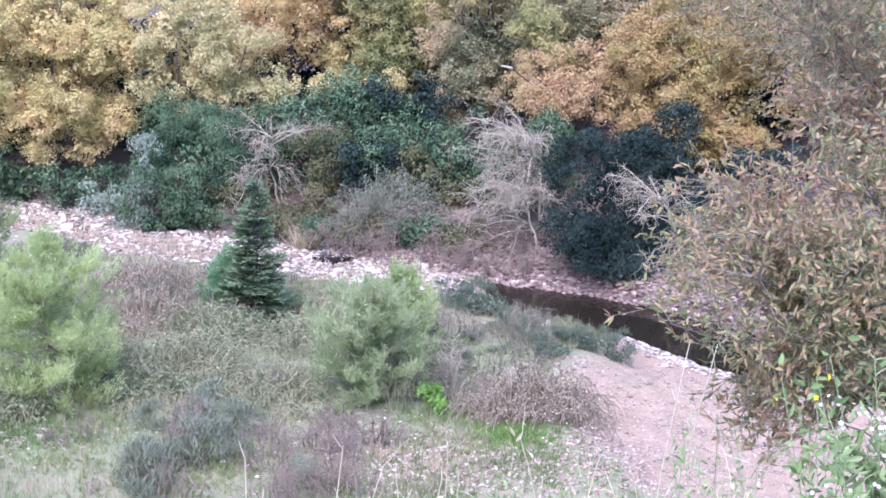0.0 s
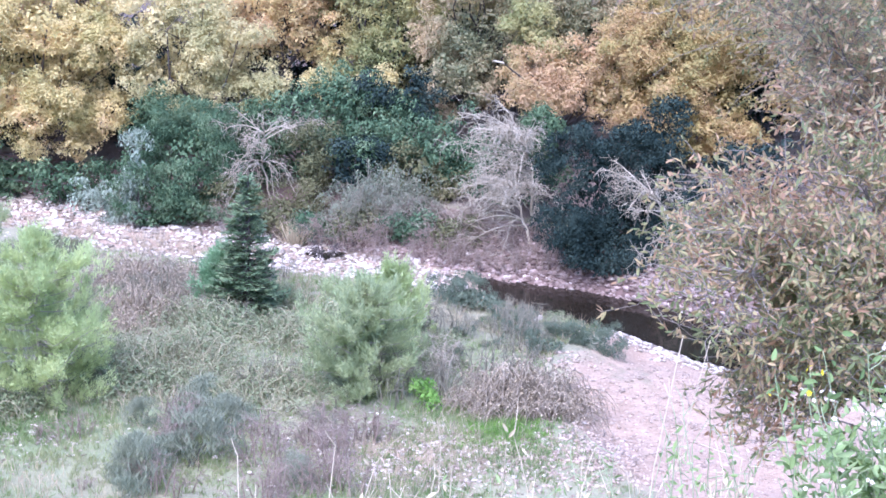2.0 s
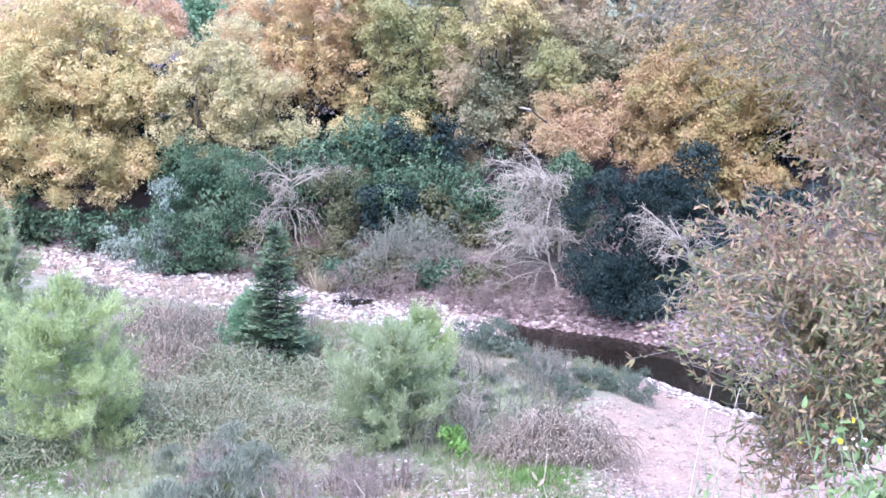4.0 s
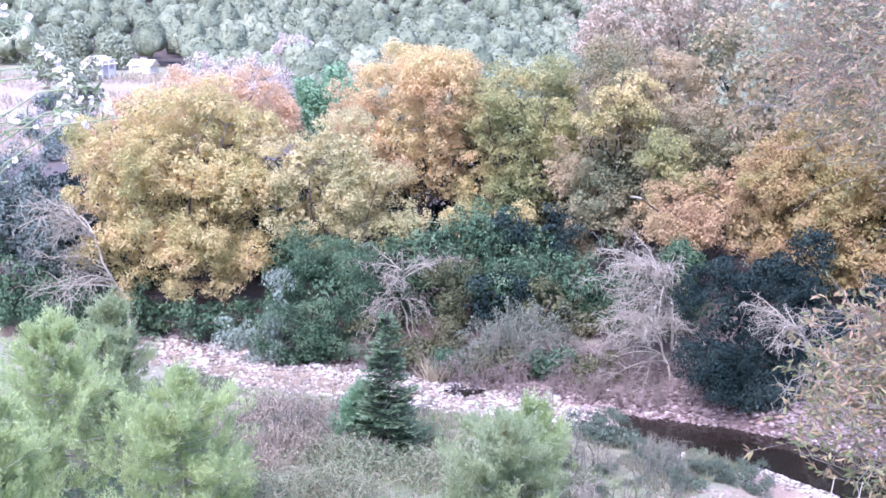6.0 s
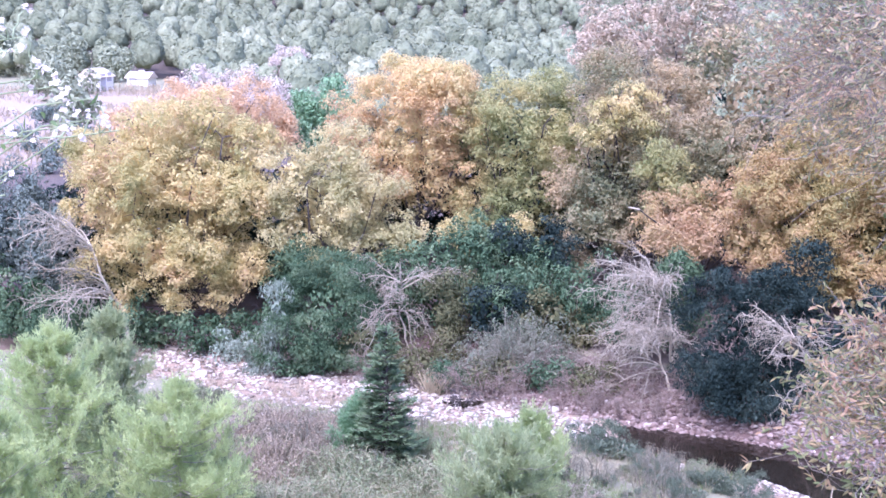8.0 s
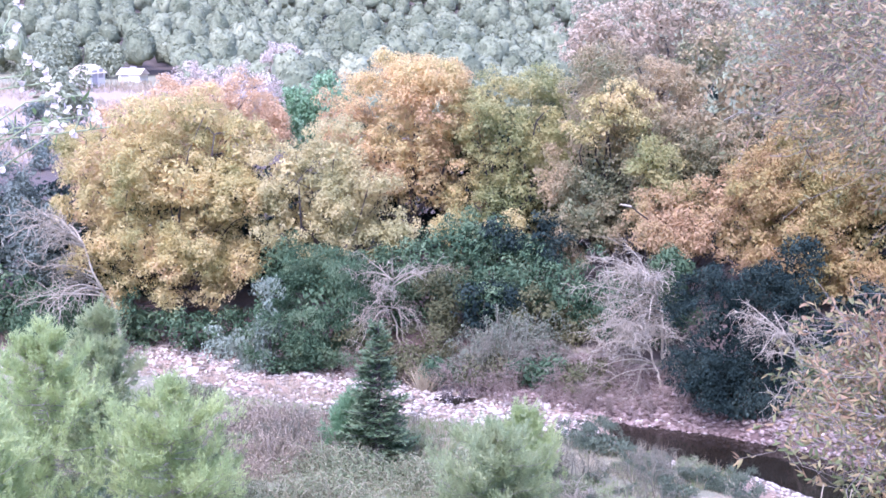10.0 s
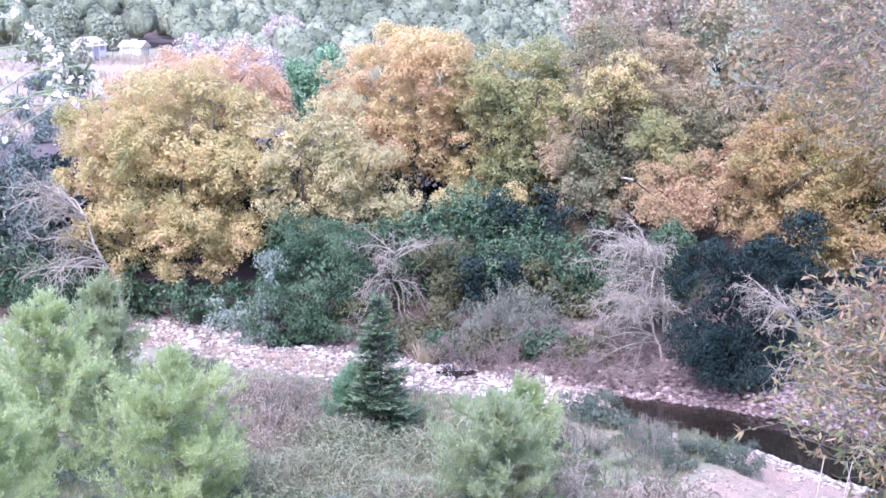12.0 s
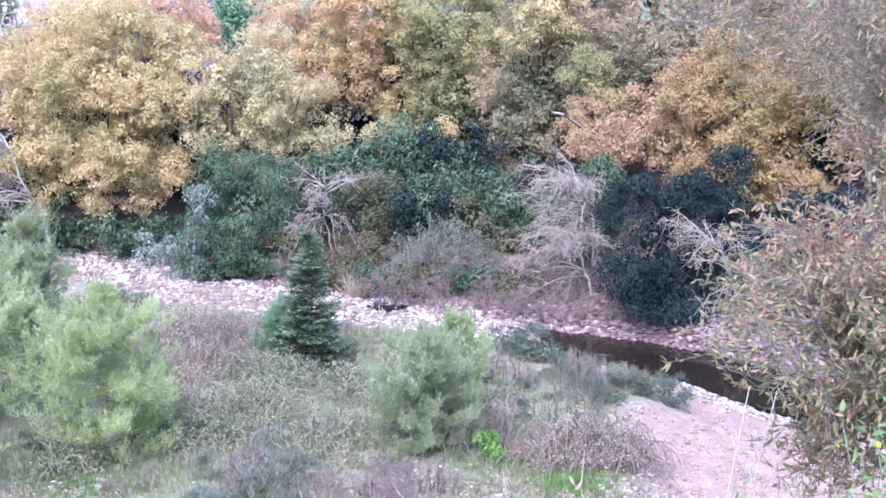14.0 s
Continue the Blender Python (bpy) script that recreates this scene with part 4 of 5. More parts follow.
weeping_dead_tree(-11.6, 54.2, 4.5, 4.2, M_DRY, 56, "leaning leafless tree with pale grey branches", lean=-0.45, turn=190, fan=140, n=24, r=0.06)
for k, (bx, by, bw, bh) in enumerate([(1.2, 47.9, 2.6, 1.4), (2.9, 47.0, 2.4, 1.3), (4.3, 46.2, 2.4, 1.3), (-2.0, 50.0, 2.4, 1.5), (-0.3, 49.2, 1.6, 1.0), (5.4, 45.6, 2.2, 1.1), (6.4, 45.1, 2.0, 0.9), (4.9, 46.9, 2.4, 1.3), (7.5, 44.6, 2.0, 0.8), (11.6, 43.2, 1.8, 0.7), (5.6, 47.2, 2.4, 1.2), (6.6, 46.3, 2.2, 1.0), (3.6, 48.0, 2.4, 1.2), (8.0, 45.2, 1.8, 0.9)]):
    dead_shrub(bx, by, bw, bh, M_DRY_ROSE, 57 + k, "low reddish dry brush along the bank", stems=18, twigs=18, droop=0.25, arch=0.1, foot=0.9, r=0.016)

dead_shrub(0.65, 46.7, 0.9, 0.8, M_BARK, 64, "small dark reddish dry bush by the puddle", stems=10, twigs=14, droop=0.3, foot=0.6, r=0.014)
dead_shrub(3.0, 35.4, 0.7, 0.6, M_DRY_ROSE, 65, "small russet dry bush beside the pine", stems=10, twigs=14, droop=0.3, foot=0.6, r=0.014)


def reed_tuft(x, y, h, seed, label):
    rng = np.random.default_rng(seed)
    t = thing("reed_tuft", x, y, gz1(x, y) - 0.02, label, "grass")
    n = 220
    p = rng.normal(0, 0.12, (n, 3)) * [1, 1, 0]
    ax = unit(p * [2.2, 2.2, 0] + rng.normal(0, 0.15, (n, 3)) + [0, 0, 1])
    v, q = leaf_arrays(p, ax, rng.normal(0, 1, (n, 3)), h * rng.uniform(0.6, 1.1, n), 0.022, 0.12)
    part("blade_tuft", mesh_of("blade_tuft", v, q, L_REED), t)


reed_tuft(-0.35, 48.2, 0.95, 66, "tuft of straw-coloured reeds on the stream bank")

# -- near bank --
fir_tree(-1.55, 38.6, 3.95, 2.05, 61, "young dark green fir with layered branches")
pine_sapling(-5.75, 31.9, 3.75, 3.9, L_PINE, 62, "bushy young pine with fresh yellow-green needles")
pine_sapling(-9.2, 33.6, 4.75, 4.0, L_PINE, 63, "tall young pine with fresh yellow-green needles")
pine_sapling(-8.7, 38.0, 4.5, 2.4, L_PINE_GREY, 64, "slender young pine with grey-green needles")
pine_sapling(-9.7, 29.6, 4.3, 3.6, L_PINE, 65, "young pine with light green needles")
pine_sapling(1.3, 32.0, 2.7, 2.6, L_PINE_GREY, 66, "rounded young pine with grey-green needles", shape=0.5)
pine_sapling(2.3, 35.6, 2.2, 1.6, L_PINE, 67, "small young pine with yellow-green tips")
pine_sapling(-2.45, 39.3, 1.6, 1.1, L_FRESH, 68, "small fresh green pine beside the fir")
shrub(2.75, 30.9, [(0, 0, 0.42, 0.34, 0.32, 0.42)], L_BRIGHT, 71, "small bright green bush on the gravel", puff=0.16, leaf=0.09, group="near bank bushes", hang=-0.3, ratio=0.35, r=0.01)
bramble(-3.2, 33.8, 4.2, 1.3, 5.0, 72, "mound of trailing green bramble", L_BRAMBLE, M_CANE, 300, 7000, leaf=0.06)
bramble(-0.8, 32.0, 3.0, 0.9, 4.0, 73, "low tangle of bramble and dry canes", L_BRAMBLE, M_CANE, 220, 4000, leaf=0.06)
bramble(-3.6, 40.6, 3.2, 1.2, 2.6, 82, "heap of brown dead brush beside the fir", L_DRYGRASS, M_BRUSH, 320, 1600)
bramble(-5.0, 41.2, 3.6, 1.3, 2.8, 83, "heap of brown dead brush by the stream bed", L_DRYGRASS, M_BRUSH, 320, 1600)
bramble(-4.3, 37.6, 3.0, 1.2, 3.0, 84, "heap of pinkish dry brush and canes", L_DRYGRASS, M_BRUSH, 260, 1400)
bramble(-2.6, 37.0, 3.2, 1.0, 3.0, 85, "mound of trailing green bramble beside the fir", L_BRAMBLE, M_CANE, 240, 5000, leaf=0.06)
bramble(-0.2, 36.4, 3.4, 0.9, 4.0, 86, "low tangle of green bramble", L_BRAMBLE, M_CANE, 220, 4500, leaf=0.06)
bramble(4.9, 30.9, 3.4, 1.5, 2.8, 74, "heap of brown dead brush on the gravel", L_DRYGRASS, M_BRUSH, 560, 3000)
dead_shrub(3.2, 32.6, 1.5, 1.5, M_DRY, 75, "pale fallen dead branches", stems=9, twigs=18, droop=0.6)

# low scrub: a few kinds, each built once and set out again along the bank
rk = random.Random(77)


def scrub_field(proto, n, x0, x1, y0, y1, lo=0.7, hi=1.3):
    k = 0
    while k < n:
        x, y = rk.uniform(x0, x1), rk.uniform(y0, y1)
        if float(river_s(x, y)) > -2.1 or float(beach(x, y)) > 0.15:
            n -= 0.2
            continue
        f = rk.uniform(lo, hi)
        copy_thing(proto, pose(x, y, gz1(x, y) - 0.03, 0, 0, rk.uniform(0, 360)) @ Matrix.Diagonal((f, f, f * rk.uniform(0.8, 1.2), 1)))
        k += 1


GB = "near bank scrub"
broom = shrub(-2.2, 27.6, [(0, 0, 0.45, 0.7, 0.6, 0.5), (0.5, 0.3, 0.4, 0.45, 0.4, 0.45)], L_GREYBUSH, 78, "grey-green broom bush with upright stems", puff=0.2, leaf=0.15, cover=0.15, group=GB, hang=-1.4, ratio=0.08, r=0.01)
heath = shrub(4.4, 39.4, [(0, 0, 0.35, 0.65, 0.55, 0.4), (0.5, -0.2, 0.3, 0.4, 0.4, 0.35)], L_HEATH, 76, "low grey-green bush beside the gravel", puff=0.18, leaf=0.075, cover=0.16, group=GB, hang=-0.7, ratio=0.22, r=0.01)
mauve = dead_shrub(-0.6, 27.2, 1.5, 0.9, M_DRY_ROSE, 79, "dry mauve brush on the stony turf", stems=12, twigs=11, fine=1, droop=0.3, r=0.016, group=GB, foot=0.7)
greyb = dead_shrub(0.3, 29.6, 1.4, 0.8, M_DRY_GREY, 80, "dry grey brush on the stony turf", stems=12, twigs=11, fine=1, droop=0.35, r=0.016, group=GB, foot=0.7)
cane = bramble(-6.0, 36.0, 1.9, 0.7, 1.7, 81, "low green bramble patch", L_BRAMBLE, M_CANE, 50, 2200, group=GB)
scrub_field(mauve, 16, -3.0, 1.4, 25.8, 29.6)
scrub_field(broom, 8, -3.6, 0.2, 26.4, 30.2, 0.5, 1.0)
scrub_field(greyb, 8, -4.5, 3.0, 29.5, 36.0)
scrub_field(cane, 12, -6.5, 3.5, 30.5, 40.0)
scrub_field(greyb, 16, 3.0, 7.4, 31.5, 38.5)
scrub_field(heath, 8, 3.2, 6.6, 33.5, 38.5, 0.4, 0.7)
scrub_field(cane, 9, 3.0, 7.2, 33.0, 39.0, 0.5, 0.8)
scrub_field(cane, 8, -12.5, -6.5, 36, 47)
scrub_field(mauve, 9, -13.5, -5.5, 34, 47)
scrub_field(mauve, 6, -9.5, -3.5, 25.8, 29.5, 0.4, 0.8)
scrub_field(heath, 4, -8.5, -3.5, 29.0, 33.0, 0.5, 0.9)
scrub_field(greyb, 10, -6.0, -0.5, 36.0, 43.0, 0.6, 1.2)
scrub_field(cane, 8, -6.0, 1.0, 37.0, 44.0, 0.6, 1.1)
scrub_field(mauve, 6, 3.5, 6.8, 29.0, 33.0, 0.5, 0.9)
scrub_field(greyb, 8, -9.0, 0.0, 40.0, 46.0, 0.7, 1.2)
scrub_field(mauve, 5, -5.5, -1.0, 40.0, 44.0, 0.7, 1.1)
for hx, hy, hf in ((7.6, 36.0, 0.95), (7.1, 36.4, 0.85), (6.6, 36.8, 0.65), (7.95, 35.7, 0.7), (4.3, 40.1, 1.15), (4.8, 39.8, 1.0), (3.9, 40.3, 0.9), (5.3, 38.6, 0.7), (5.9, 37.2, 0.6)):
    copy_thing(heath, pose(hx, hy, gz1(hx, hy) - 0.03, 0, 0, 70 * hx) @ Matrix.Diagonal((hf, hf, hf, 1)))


# ---- the far side of the valley ----
def ball():
    bm = bmesh.new()
    bmesh.ops.create_icosphere(bm, subdivisions=3, radius=1.0)
    v, t = np.array([p.co[:] for p in bm.verts]), np.array([[p.index for p in f.verts] for f in bm.faces])
    bm.free()
    return v, t


BALL_V, BALL_T = ball()


def build_hill_woods():
    """Pine woods over the far hillside: separate rounded crowns built up of needle clumps."""
    rng = np.random.default_rng(91)
    P, N, L, V, T = [], [], [], [], []
    took = np.zeros((0, 3))
    for k in range(14000):
        y = 84 + 286 * rng.uniform(0, 1) ** 0.7
        x = rng.uniform(-0.37, 0.27) * y
        if y < 205 and x < -0.17 * y or y < 150 and x < -0.1 * y or math.hypot(x + 15.4, y - 150) < 4.5:
            continue
        r = rng.uniform(0.95, 2.3) * (0.55 + 0.45 * min(y / 240, 1.0))
        if len(took) and (np.hypot(took[:, 0] - x, (took[:, 1] - y) * 0.8) < 0.96 * (took[:, 2] + r)).any():
            continue
        took = np.vstack([took, (x, y, r)])
        h = r * rng.uniform(1.0, 1.5)
        c = np.array([x, y, gz1(x, y) + h * rng.uniform(1.1, 1.5)])
        knobs = sphere_points(rng, int(20 + 7 * r))
        knobs[:, 2] = np.abs(knobs[:, 2]) * 1.1 - 0.25
        knobs = unit(knobs)

        def skin(d):
            near_knob = (unit(d) @ knobs.T).max(1)
            f = 0.6 + 0.42 * np.clip((near_knob - 0.76) / 0.24, 0, 1) ** 0.6
            return c + d * f[:, None] * [r, r, h]

        V.append(skin(BALL_V * rng.uniform(0.84, 1.12, (len(BALL_V), 1))))
        T.append(BALL_T + len(BALL_V) * len(T))
        n = int(60 * r * h) + 14
        d = sphere_points(rng, n)
        d[:, 2] = np.where(d[:, 2] < -0.3, -d[:, 2], d[:, 2])
        P.append(skin(d) + d * rng.uniform(-0.05, 0.16, (n, 1)))
        N.append(d)
        L.append(rng.uniform(0.28, 0.5, n) * (0.55 + 0.45 * y / 300))
    P, N, L = np.concatenate(P), np.concatenate(N), np.concatenate(L)
    tagged(new("hill_woods", mesh_of("hill_woods", np.concatenate(V), [], M_HILL_CROWN, np.concatenate(T), True)), "rounded grey-green pine crowns covering the far hillside", "woods", kind="stuff")
    me = leaves("hill_woods", P, N, L, L * 0.7, M_HILL_CROWN, rng, 0.45, 0.0)
    tagged(new("hill_woods", me), "tufts of needles on the hillside pines", "woods", kind="stuff")


build_hill_woods()
autumn_tree(-10.2, 74.0, [(-1.6, 0, 5.0, 1.8, 2, 1.6), (0.5, 0, 4.9, 2.0, 2, 1.6)], L_BARE, 92, "leafless pale tree behind the golden trees", group="trees across the valley", leaf=0.12)
autumn_tree(-15.4, 150.0, [(0, 0, 4.2, 1.8, 1.8, 1.6), (0.6, 0, 3.4, 1.4, 1.4, 1.3), (-0.7, 0, 3.5, 1.3, 1.4, 1.3)], L_BARE, 93, "leafless whitish pink tree in the valley", group="trees across the valley", leaf=0.2, cover=0.12)
shrub(-6.8, 78.0, [(0, 0, 3.4, 1.7, 1.4, 2.2), (0.9, 0, 4.4, 1.3, 1.2, 1.5), (-0.6, 0, 3.8, 1.2, 1.2, 1.4)], L_FRESH, 94, "fresh green pine behind the autumn trees", group="trees across the valley", cat="tree", name="pine_tree", puff=0.5, leaf=0.2)
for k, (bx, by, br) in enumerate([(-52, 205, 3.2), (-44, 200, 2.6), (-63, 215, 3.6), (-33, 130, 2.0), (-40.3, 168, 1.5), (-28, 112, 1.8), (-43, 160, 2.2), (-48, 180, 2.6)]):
    shrub(bx, by, [(0, 0, br * 0.8, br, br, br * 0.9)], L_HILL, 300 + k, "rounded grey-green tree by the pale field, paled for haze", group="trees across the valley", cat="tree", name="pine_tree", puff=0.7, leaf=0.55)


for k, (bx, by, br) in enumerate([(-24.5, 92, 0.9), (-27, 97, 0.7), (-29.5, 104, 1.0), (-23, 86, 0.7), (-31, 118, 1.2), (-26, 108, 0.8)]):
    shrub(bx, by, [(0, 0, br * 0.6, br * 1.3, br, br * 0.7)], L_HAZY, 320 + k, "low grey shrub on the pale field", group="shrubs on the pale field", puff=0.4, leaf=0.22)


def building(x, y, w, d, h, rz, label):
    """A small rendered farm building: walls with door and window openings, pitched roof."""
    b = thing("farm_building", x, y, gz1(x, y) - 0.2, label, "building", "farm buildings across the valley")
    b.rotation_euler[2] = rz
    bm = bmesh.new()
    bmesh.ops.create_cube(bm, size=1, matrix=Matrix.Translation((0, 0, h / 2)) @ Matrix.Diagonal((w, d, h, 1)))
    me = bpy.data.meshes.new("wall")
    bm.to_mesh(me)
    me.materials.append(M_WALL)
    part("wall", me, b)
    o, r = 0.25, d * 0.36
    v = [(-w / 2 - o, -d / 2 - o, h), (w / 2 + o, -d / 2 - o, h), (w / 2 + o, d / 2 + o, h), (-w / 2 - o, d / 2 + o, h), (-w / 2 - o, 0, h + r), (w / 2 + o, 0, h + r)]
    me = bpy.data.meshes.new("roof")
    me.from_pydata(v, [], [(0, 1, 5, 4), (2, 3, 4, 5), (0, 4, 3), (1, 2, 5), (3, 2, 1, 0)])
    me.materials.append(M_TILE)
    part("roof", me, b)
    for k, (px, pw, ph, pz, nm) in enumerate([(-w * 0.2, 1.0, 2.0, 1.1, "door"), (w * 0.22, 0.9, 1.1, 1.7, "window")]):
        bm = bmesh.new()
        bmesh.ops.create_cube(bm, size=1, matrix=Matrix.Translation((px, -d / 2, pz)) @ Matrix.Diagonal((pw, 0.12, ph, 1)))
        me = bpy.data.meshes.new(nm)
        bm.to_mesh(me)
        me.materials.append(M_DARK)
        part(nm, me, b)


building(-41.3, 177, 3.3, 2.8, 1.7, 1.25, "small white rendered farm building at the woods' edge")
building(-38.9, 192, 3.0, 2.2, 1.2, -0.3, "low whitish shed at the woods' edge")


# ---- the slope by the camera ----
def leaf6(p, axis, side, length, width, curl=0.12):
    """Lance-shaped leaves with a folded midrib, six corners each."""
    axis = unit(axis)
    side = unit(side - axis * (side * axis).sum(1, keepdims=True))
    up = np.cross(axis, side)
    ln, w = np.broadcast_to(length, len(p))[:, None], np.broadcast_to(width, len(p))[:, None]
    a, b = p + axis * ln * 0.3, p + axis * ln * 0.68
    v = np.stack([p, a + side * w * 0.5 + up * w * 0.2, b + side * w * 0.45 + up * w * 0.15 - up * ln * curl * 0.4,
                  p + axis * ln - up * ln * curl, b - side * w * 0.45 + up * w * 0.15 - up * ln * curl * 0.4, a - side * w * 0.5 + up * w * 0.2], 1)
    k = np.arange(len(p))[:, None] * 6
    q = np.concatenate([k + [0, 1, 2, 3], k + [0, 3, 4, 5]], 1).reshape(-1, 4)
    return v.reshape(-1, 3), q


def leaning_tree():
    """The bronze-leaved tree whose branches reach across the view."""
    rng = np.random.default_rng(101)
    x0, y0 = 5.6, 8.2
    z0 = gz1(x0, y0)
    t = thing("leafy_tree", x0, y0, z0 - 0.05, "tree with bronze and olive narrow leaves on grey twiggy branches", "tree")
    lobes = np.array([(3.3, 9.2, 12.6, 1.65, 1.5, 1.4), (3.0, 7.2, 11.6, 0.76, 1.0, 0.76), (2.72, 6.2, 10.85, 0.95, 1.0, 0.5), (1.85, 5.8, 10.85, 0.5, 0.6, 0.22), (4.1, 8.0, 12.1, 1.5, 1.6, 1.9), (2.35, 6.9, 12.5, 0.6, 0.8, 0.6), (2.1, 6.0, 10.3, 0.5, 0.5, 0.24), (2.2, 6.2, 11.05, 0.72, 0.8, 0.42), (2.2, 6.0, 10.75, 0.75, 0.8, 0.38)])
    share = np.array([0.28, 0.17, 0.15, 0.02, 0.16, 0.04, 0.02, 0.08, 0.08])
    base = np.array([x0, y0, z0])
    fork = base + [-0.35, -0.15, 2.2]
    big, small = [(bend(rng, base, fork, 6, 0, 0.1) - base, 0.12, 0.09)], []
    P, A, mains = [], [], []
    for k in range(230):
        c = lobes[rng.choice(9, p=share)]
        e = c[:3] + sphere_points(rng, 1)[0] * c[3:] * 0.6
        b = bend(rng, fork + rng.normal(0, 0.35, 3) * [1, 1, 2], e, 10, rng.uniform(-0.3, 0.1), 0.12)
        mains.append(b)
        big.append((b - base, 0.0085, 0.003))
    fine_t = np.linspace(0, 9, 64)
    mp = np.concatenate([np.stack([np.interp(fine_t, np.arange(10), m[:, i]) for i in range(3)], -1)[16:] for m in mains])
    low = []
    for k in range(10400):
        c = lobes[rng.choice(9, p=share)]
        e = c[:3] + sphere_points(rng, 1)[0] * c[3:] * rng.uniform(0.1, 1.0) ** 0.5 * rng.choice([1.0, 1.28], p=[0.9, 0.1])
        if wave(e[0] * 1.7 + e[2], e[2] * 2.1 + 0.4 * e[1], 2.0) < -0.42 and rng.uniform() < 0.8:
            continue
        dd = ((mp - e) ** 2).sum(1)
        s = mp[np.argpartition(dd, 14)[rng.integers(0, 14)]]
        b = bend(rng, s, e, 5, 0.02, 0.35)
        small.append((b - base, 0.0022, 0.0013))
        d = unit(b[-1] - b[-3])
        m = rng.integers(8, 17)
        low.append(np.full(m, c[2] < 11.3 or e[2] < 11.4))
        u = 1 - rng.uniform(0, 1, m) ** 1.4 * 0.9
        P.append(np.stack([np.interp(u, np.linspace(0, 1, 5), b[:, i]) for i in range(3)], -1) - base)
        A.append(d * 0.8 + rng.normal(0, 0.7, (m, 3)) + [-0.1, 0, -0.05])
    P, A = np.concatenate(P), np.concatenate(A)
    low = np.concatenate(low)
    part("trunk", tubes("trunk", big, M_TWIG, 7), t)
    for k in range(34):
        c = lobes[rng.choice([0, 0, 1, 2, 4])]
        o = c[:3] + c[3:] * [rng.uniform(0.5, 1.1), rng.uniform(-0.9, 0.2), rng.uniform(-0.2, 1.0)]
        e = o - c[3:] * [rng.uniform(0.8, 1.5), rng.uniform(-0.1, 0.2), rng.uniform(0.2, 0.9)]
        b = bend(rng, o, e, 12, rng.uniform(-0.12, 0.12), 0.18)
        paths = [(b - base, rng.uniform(0.006, 0.011), 0.0028)]
        for j in range(5):
            q = b[rng.integers(3, 11)]
            paths.append((bend(rng, q, q + unit((e - o) * 0.6 + rng.normal(0, 0.35, 3)) * rng.uniform(0.2, 0.5), 6, 0.02, 0.2) - base, 0.0045, 0.002))
        part("bough", tubes("bough", paths, M_BARK_GREY, 5), t, "pale grey bare bough")
    tagged(part("twig_tangle", tubes("twig_tangle", small, M_TWIG, 3), t), kind="stuff")
    # upper leaves take the haze-paled tone, lower ones the dimmed russet
    for sel, leafm, lb in ((~low, L_NEAR, "upper olive and bronze narrow leaves, paled for haze"), (low, L_NEAR_BROWN, "lower russet brown narrow leaves, dimmed in colour")):
        n = int(sel.sum())
        v, q = leaf6(P[sel], A[sel], rng.normal(0, 1, (n, 3)), 0.042 * rng.uniform(0.55, 1.35, n), 0.0125 * rng.uniform(0.7, 1.3, n))
        part("foliage", mesh_of("foliage", v, q, leafm), t, lb)


leaning_tree()


def flowers_at(rng, pts, r, petals=5):
    P = np.repeat(pts, petals, 0)
    n = len(pts)
    face = np.repeat(unit(rng.normal(0, 0.6, (n, 3)) + [0, -0.6, 0.6]), petals, 0)
    ref = np.repeat(unit(rng.normal(0, 1, (n, 3))), petals, 0)
    u = unit(np.cross(face, ref))
    w = np.cross(face, u)
    a = np.tile(np.arange(petals) * 2 * math.pi / petals, n)[:, None]
    ax = u * np.cos(a) + w * np.sin(a) + face * 0.25
    return leaf6(P, ax, np.cross(face, ax), r * rng.uniform(0.8, 1.2, len(P)), r * 0.8, -0.05)


def flowering_plant(x, y, stems, seed, label, petal, fl_r=0.0075, fl_per=6, leafn=30, leaf=0.05, heads=0.09, arc=False, per=4, low=0.15, group="flowering herbs on the slope"):
    """A branching herb: green stems to the given tips, leaves along them, heads of small flowers."""
    rng = np.random.default_rng(seed)
    z = gz1(x, y)
    base = np.array([x, y, z])
    t = thing("flowering_plant", x, y, z - 0.02, label, "plant", group)
    paths, F, P = [], [], []
    for tip in stems:
        tip = np.array(tip) - base
        o = rng.normal(0, 0.05, 3) * [1, 1, 0]
        c = tip + [-0.4, 0, 0.06] if arc else o * 0.5 + tip * 0.5 + [0, 0, 0.05]
        w = np.linspace(0, 1, 10)[:, None]
        b = o * (1 - w) ** 2 + c * 2 * w * (1 - w) + tip * w ** 2
        paths.append((b, 0.0028, 0.0012))
        for k in range(per):
            o = b[8] + (b[9] - b[8]) * rng.uniform(0.6, 1.0)
            e = o + rng.normal(0, heads, 3) + [0, 0, heads * 0.8]
            paths.append((bend(rng, o, e, 5, 0, 0.2), 0.0016, 0.0008))
            F.append(e + rng.normal(0, heads * 0.25, (fl_per, 3)))
        u = rng.uniform(low, 1.0, leafn)
        P.append(np.stack([np.interp(u, np.linspace(0, 1, 10), b[:, i]) for i in range(3)], -1) + rng.normal(0, 0.02, (leafn, 3)))
    P = np.concatenate(P)
    part("branching_stem", tubes("branching_stem", paths, M_STEM, 5), t)
    if leafn:
        v, q = leaf6(P, rng.normal(0, 1, P.shape) + [0, 0, 0.3], rng.normal(0, 1, P.shape), leaf * rng.uniform(0.6, 1.4, len(P)), leaf * 0.4)
        part("foliage", mesh_of("foliage", v, q, L_FLOWERLEAF), t)
    F = np.concatenate(F)
    v, q = flowers_at(rng, F, fl_r)
    part("blossom", mesh_of("blossom", v, q, petal), t)


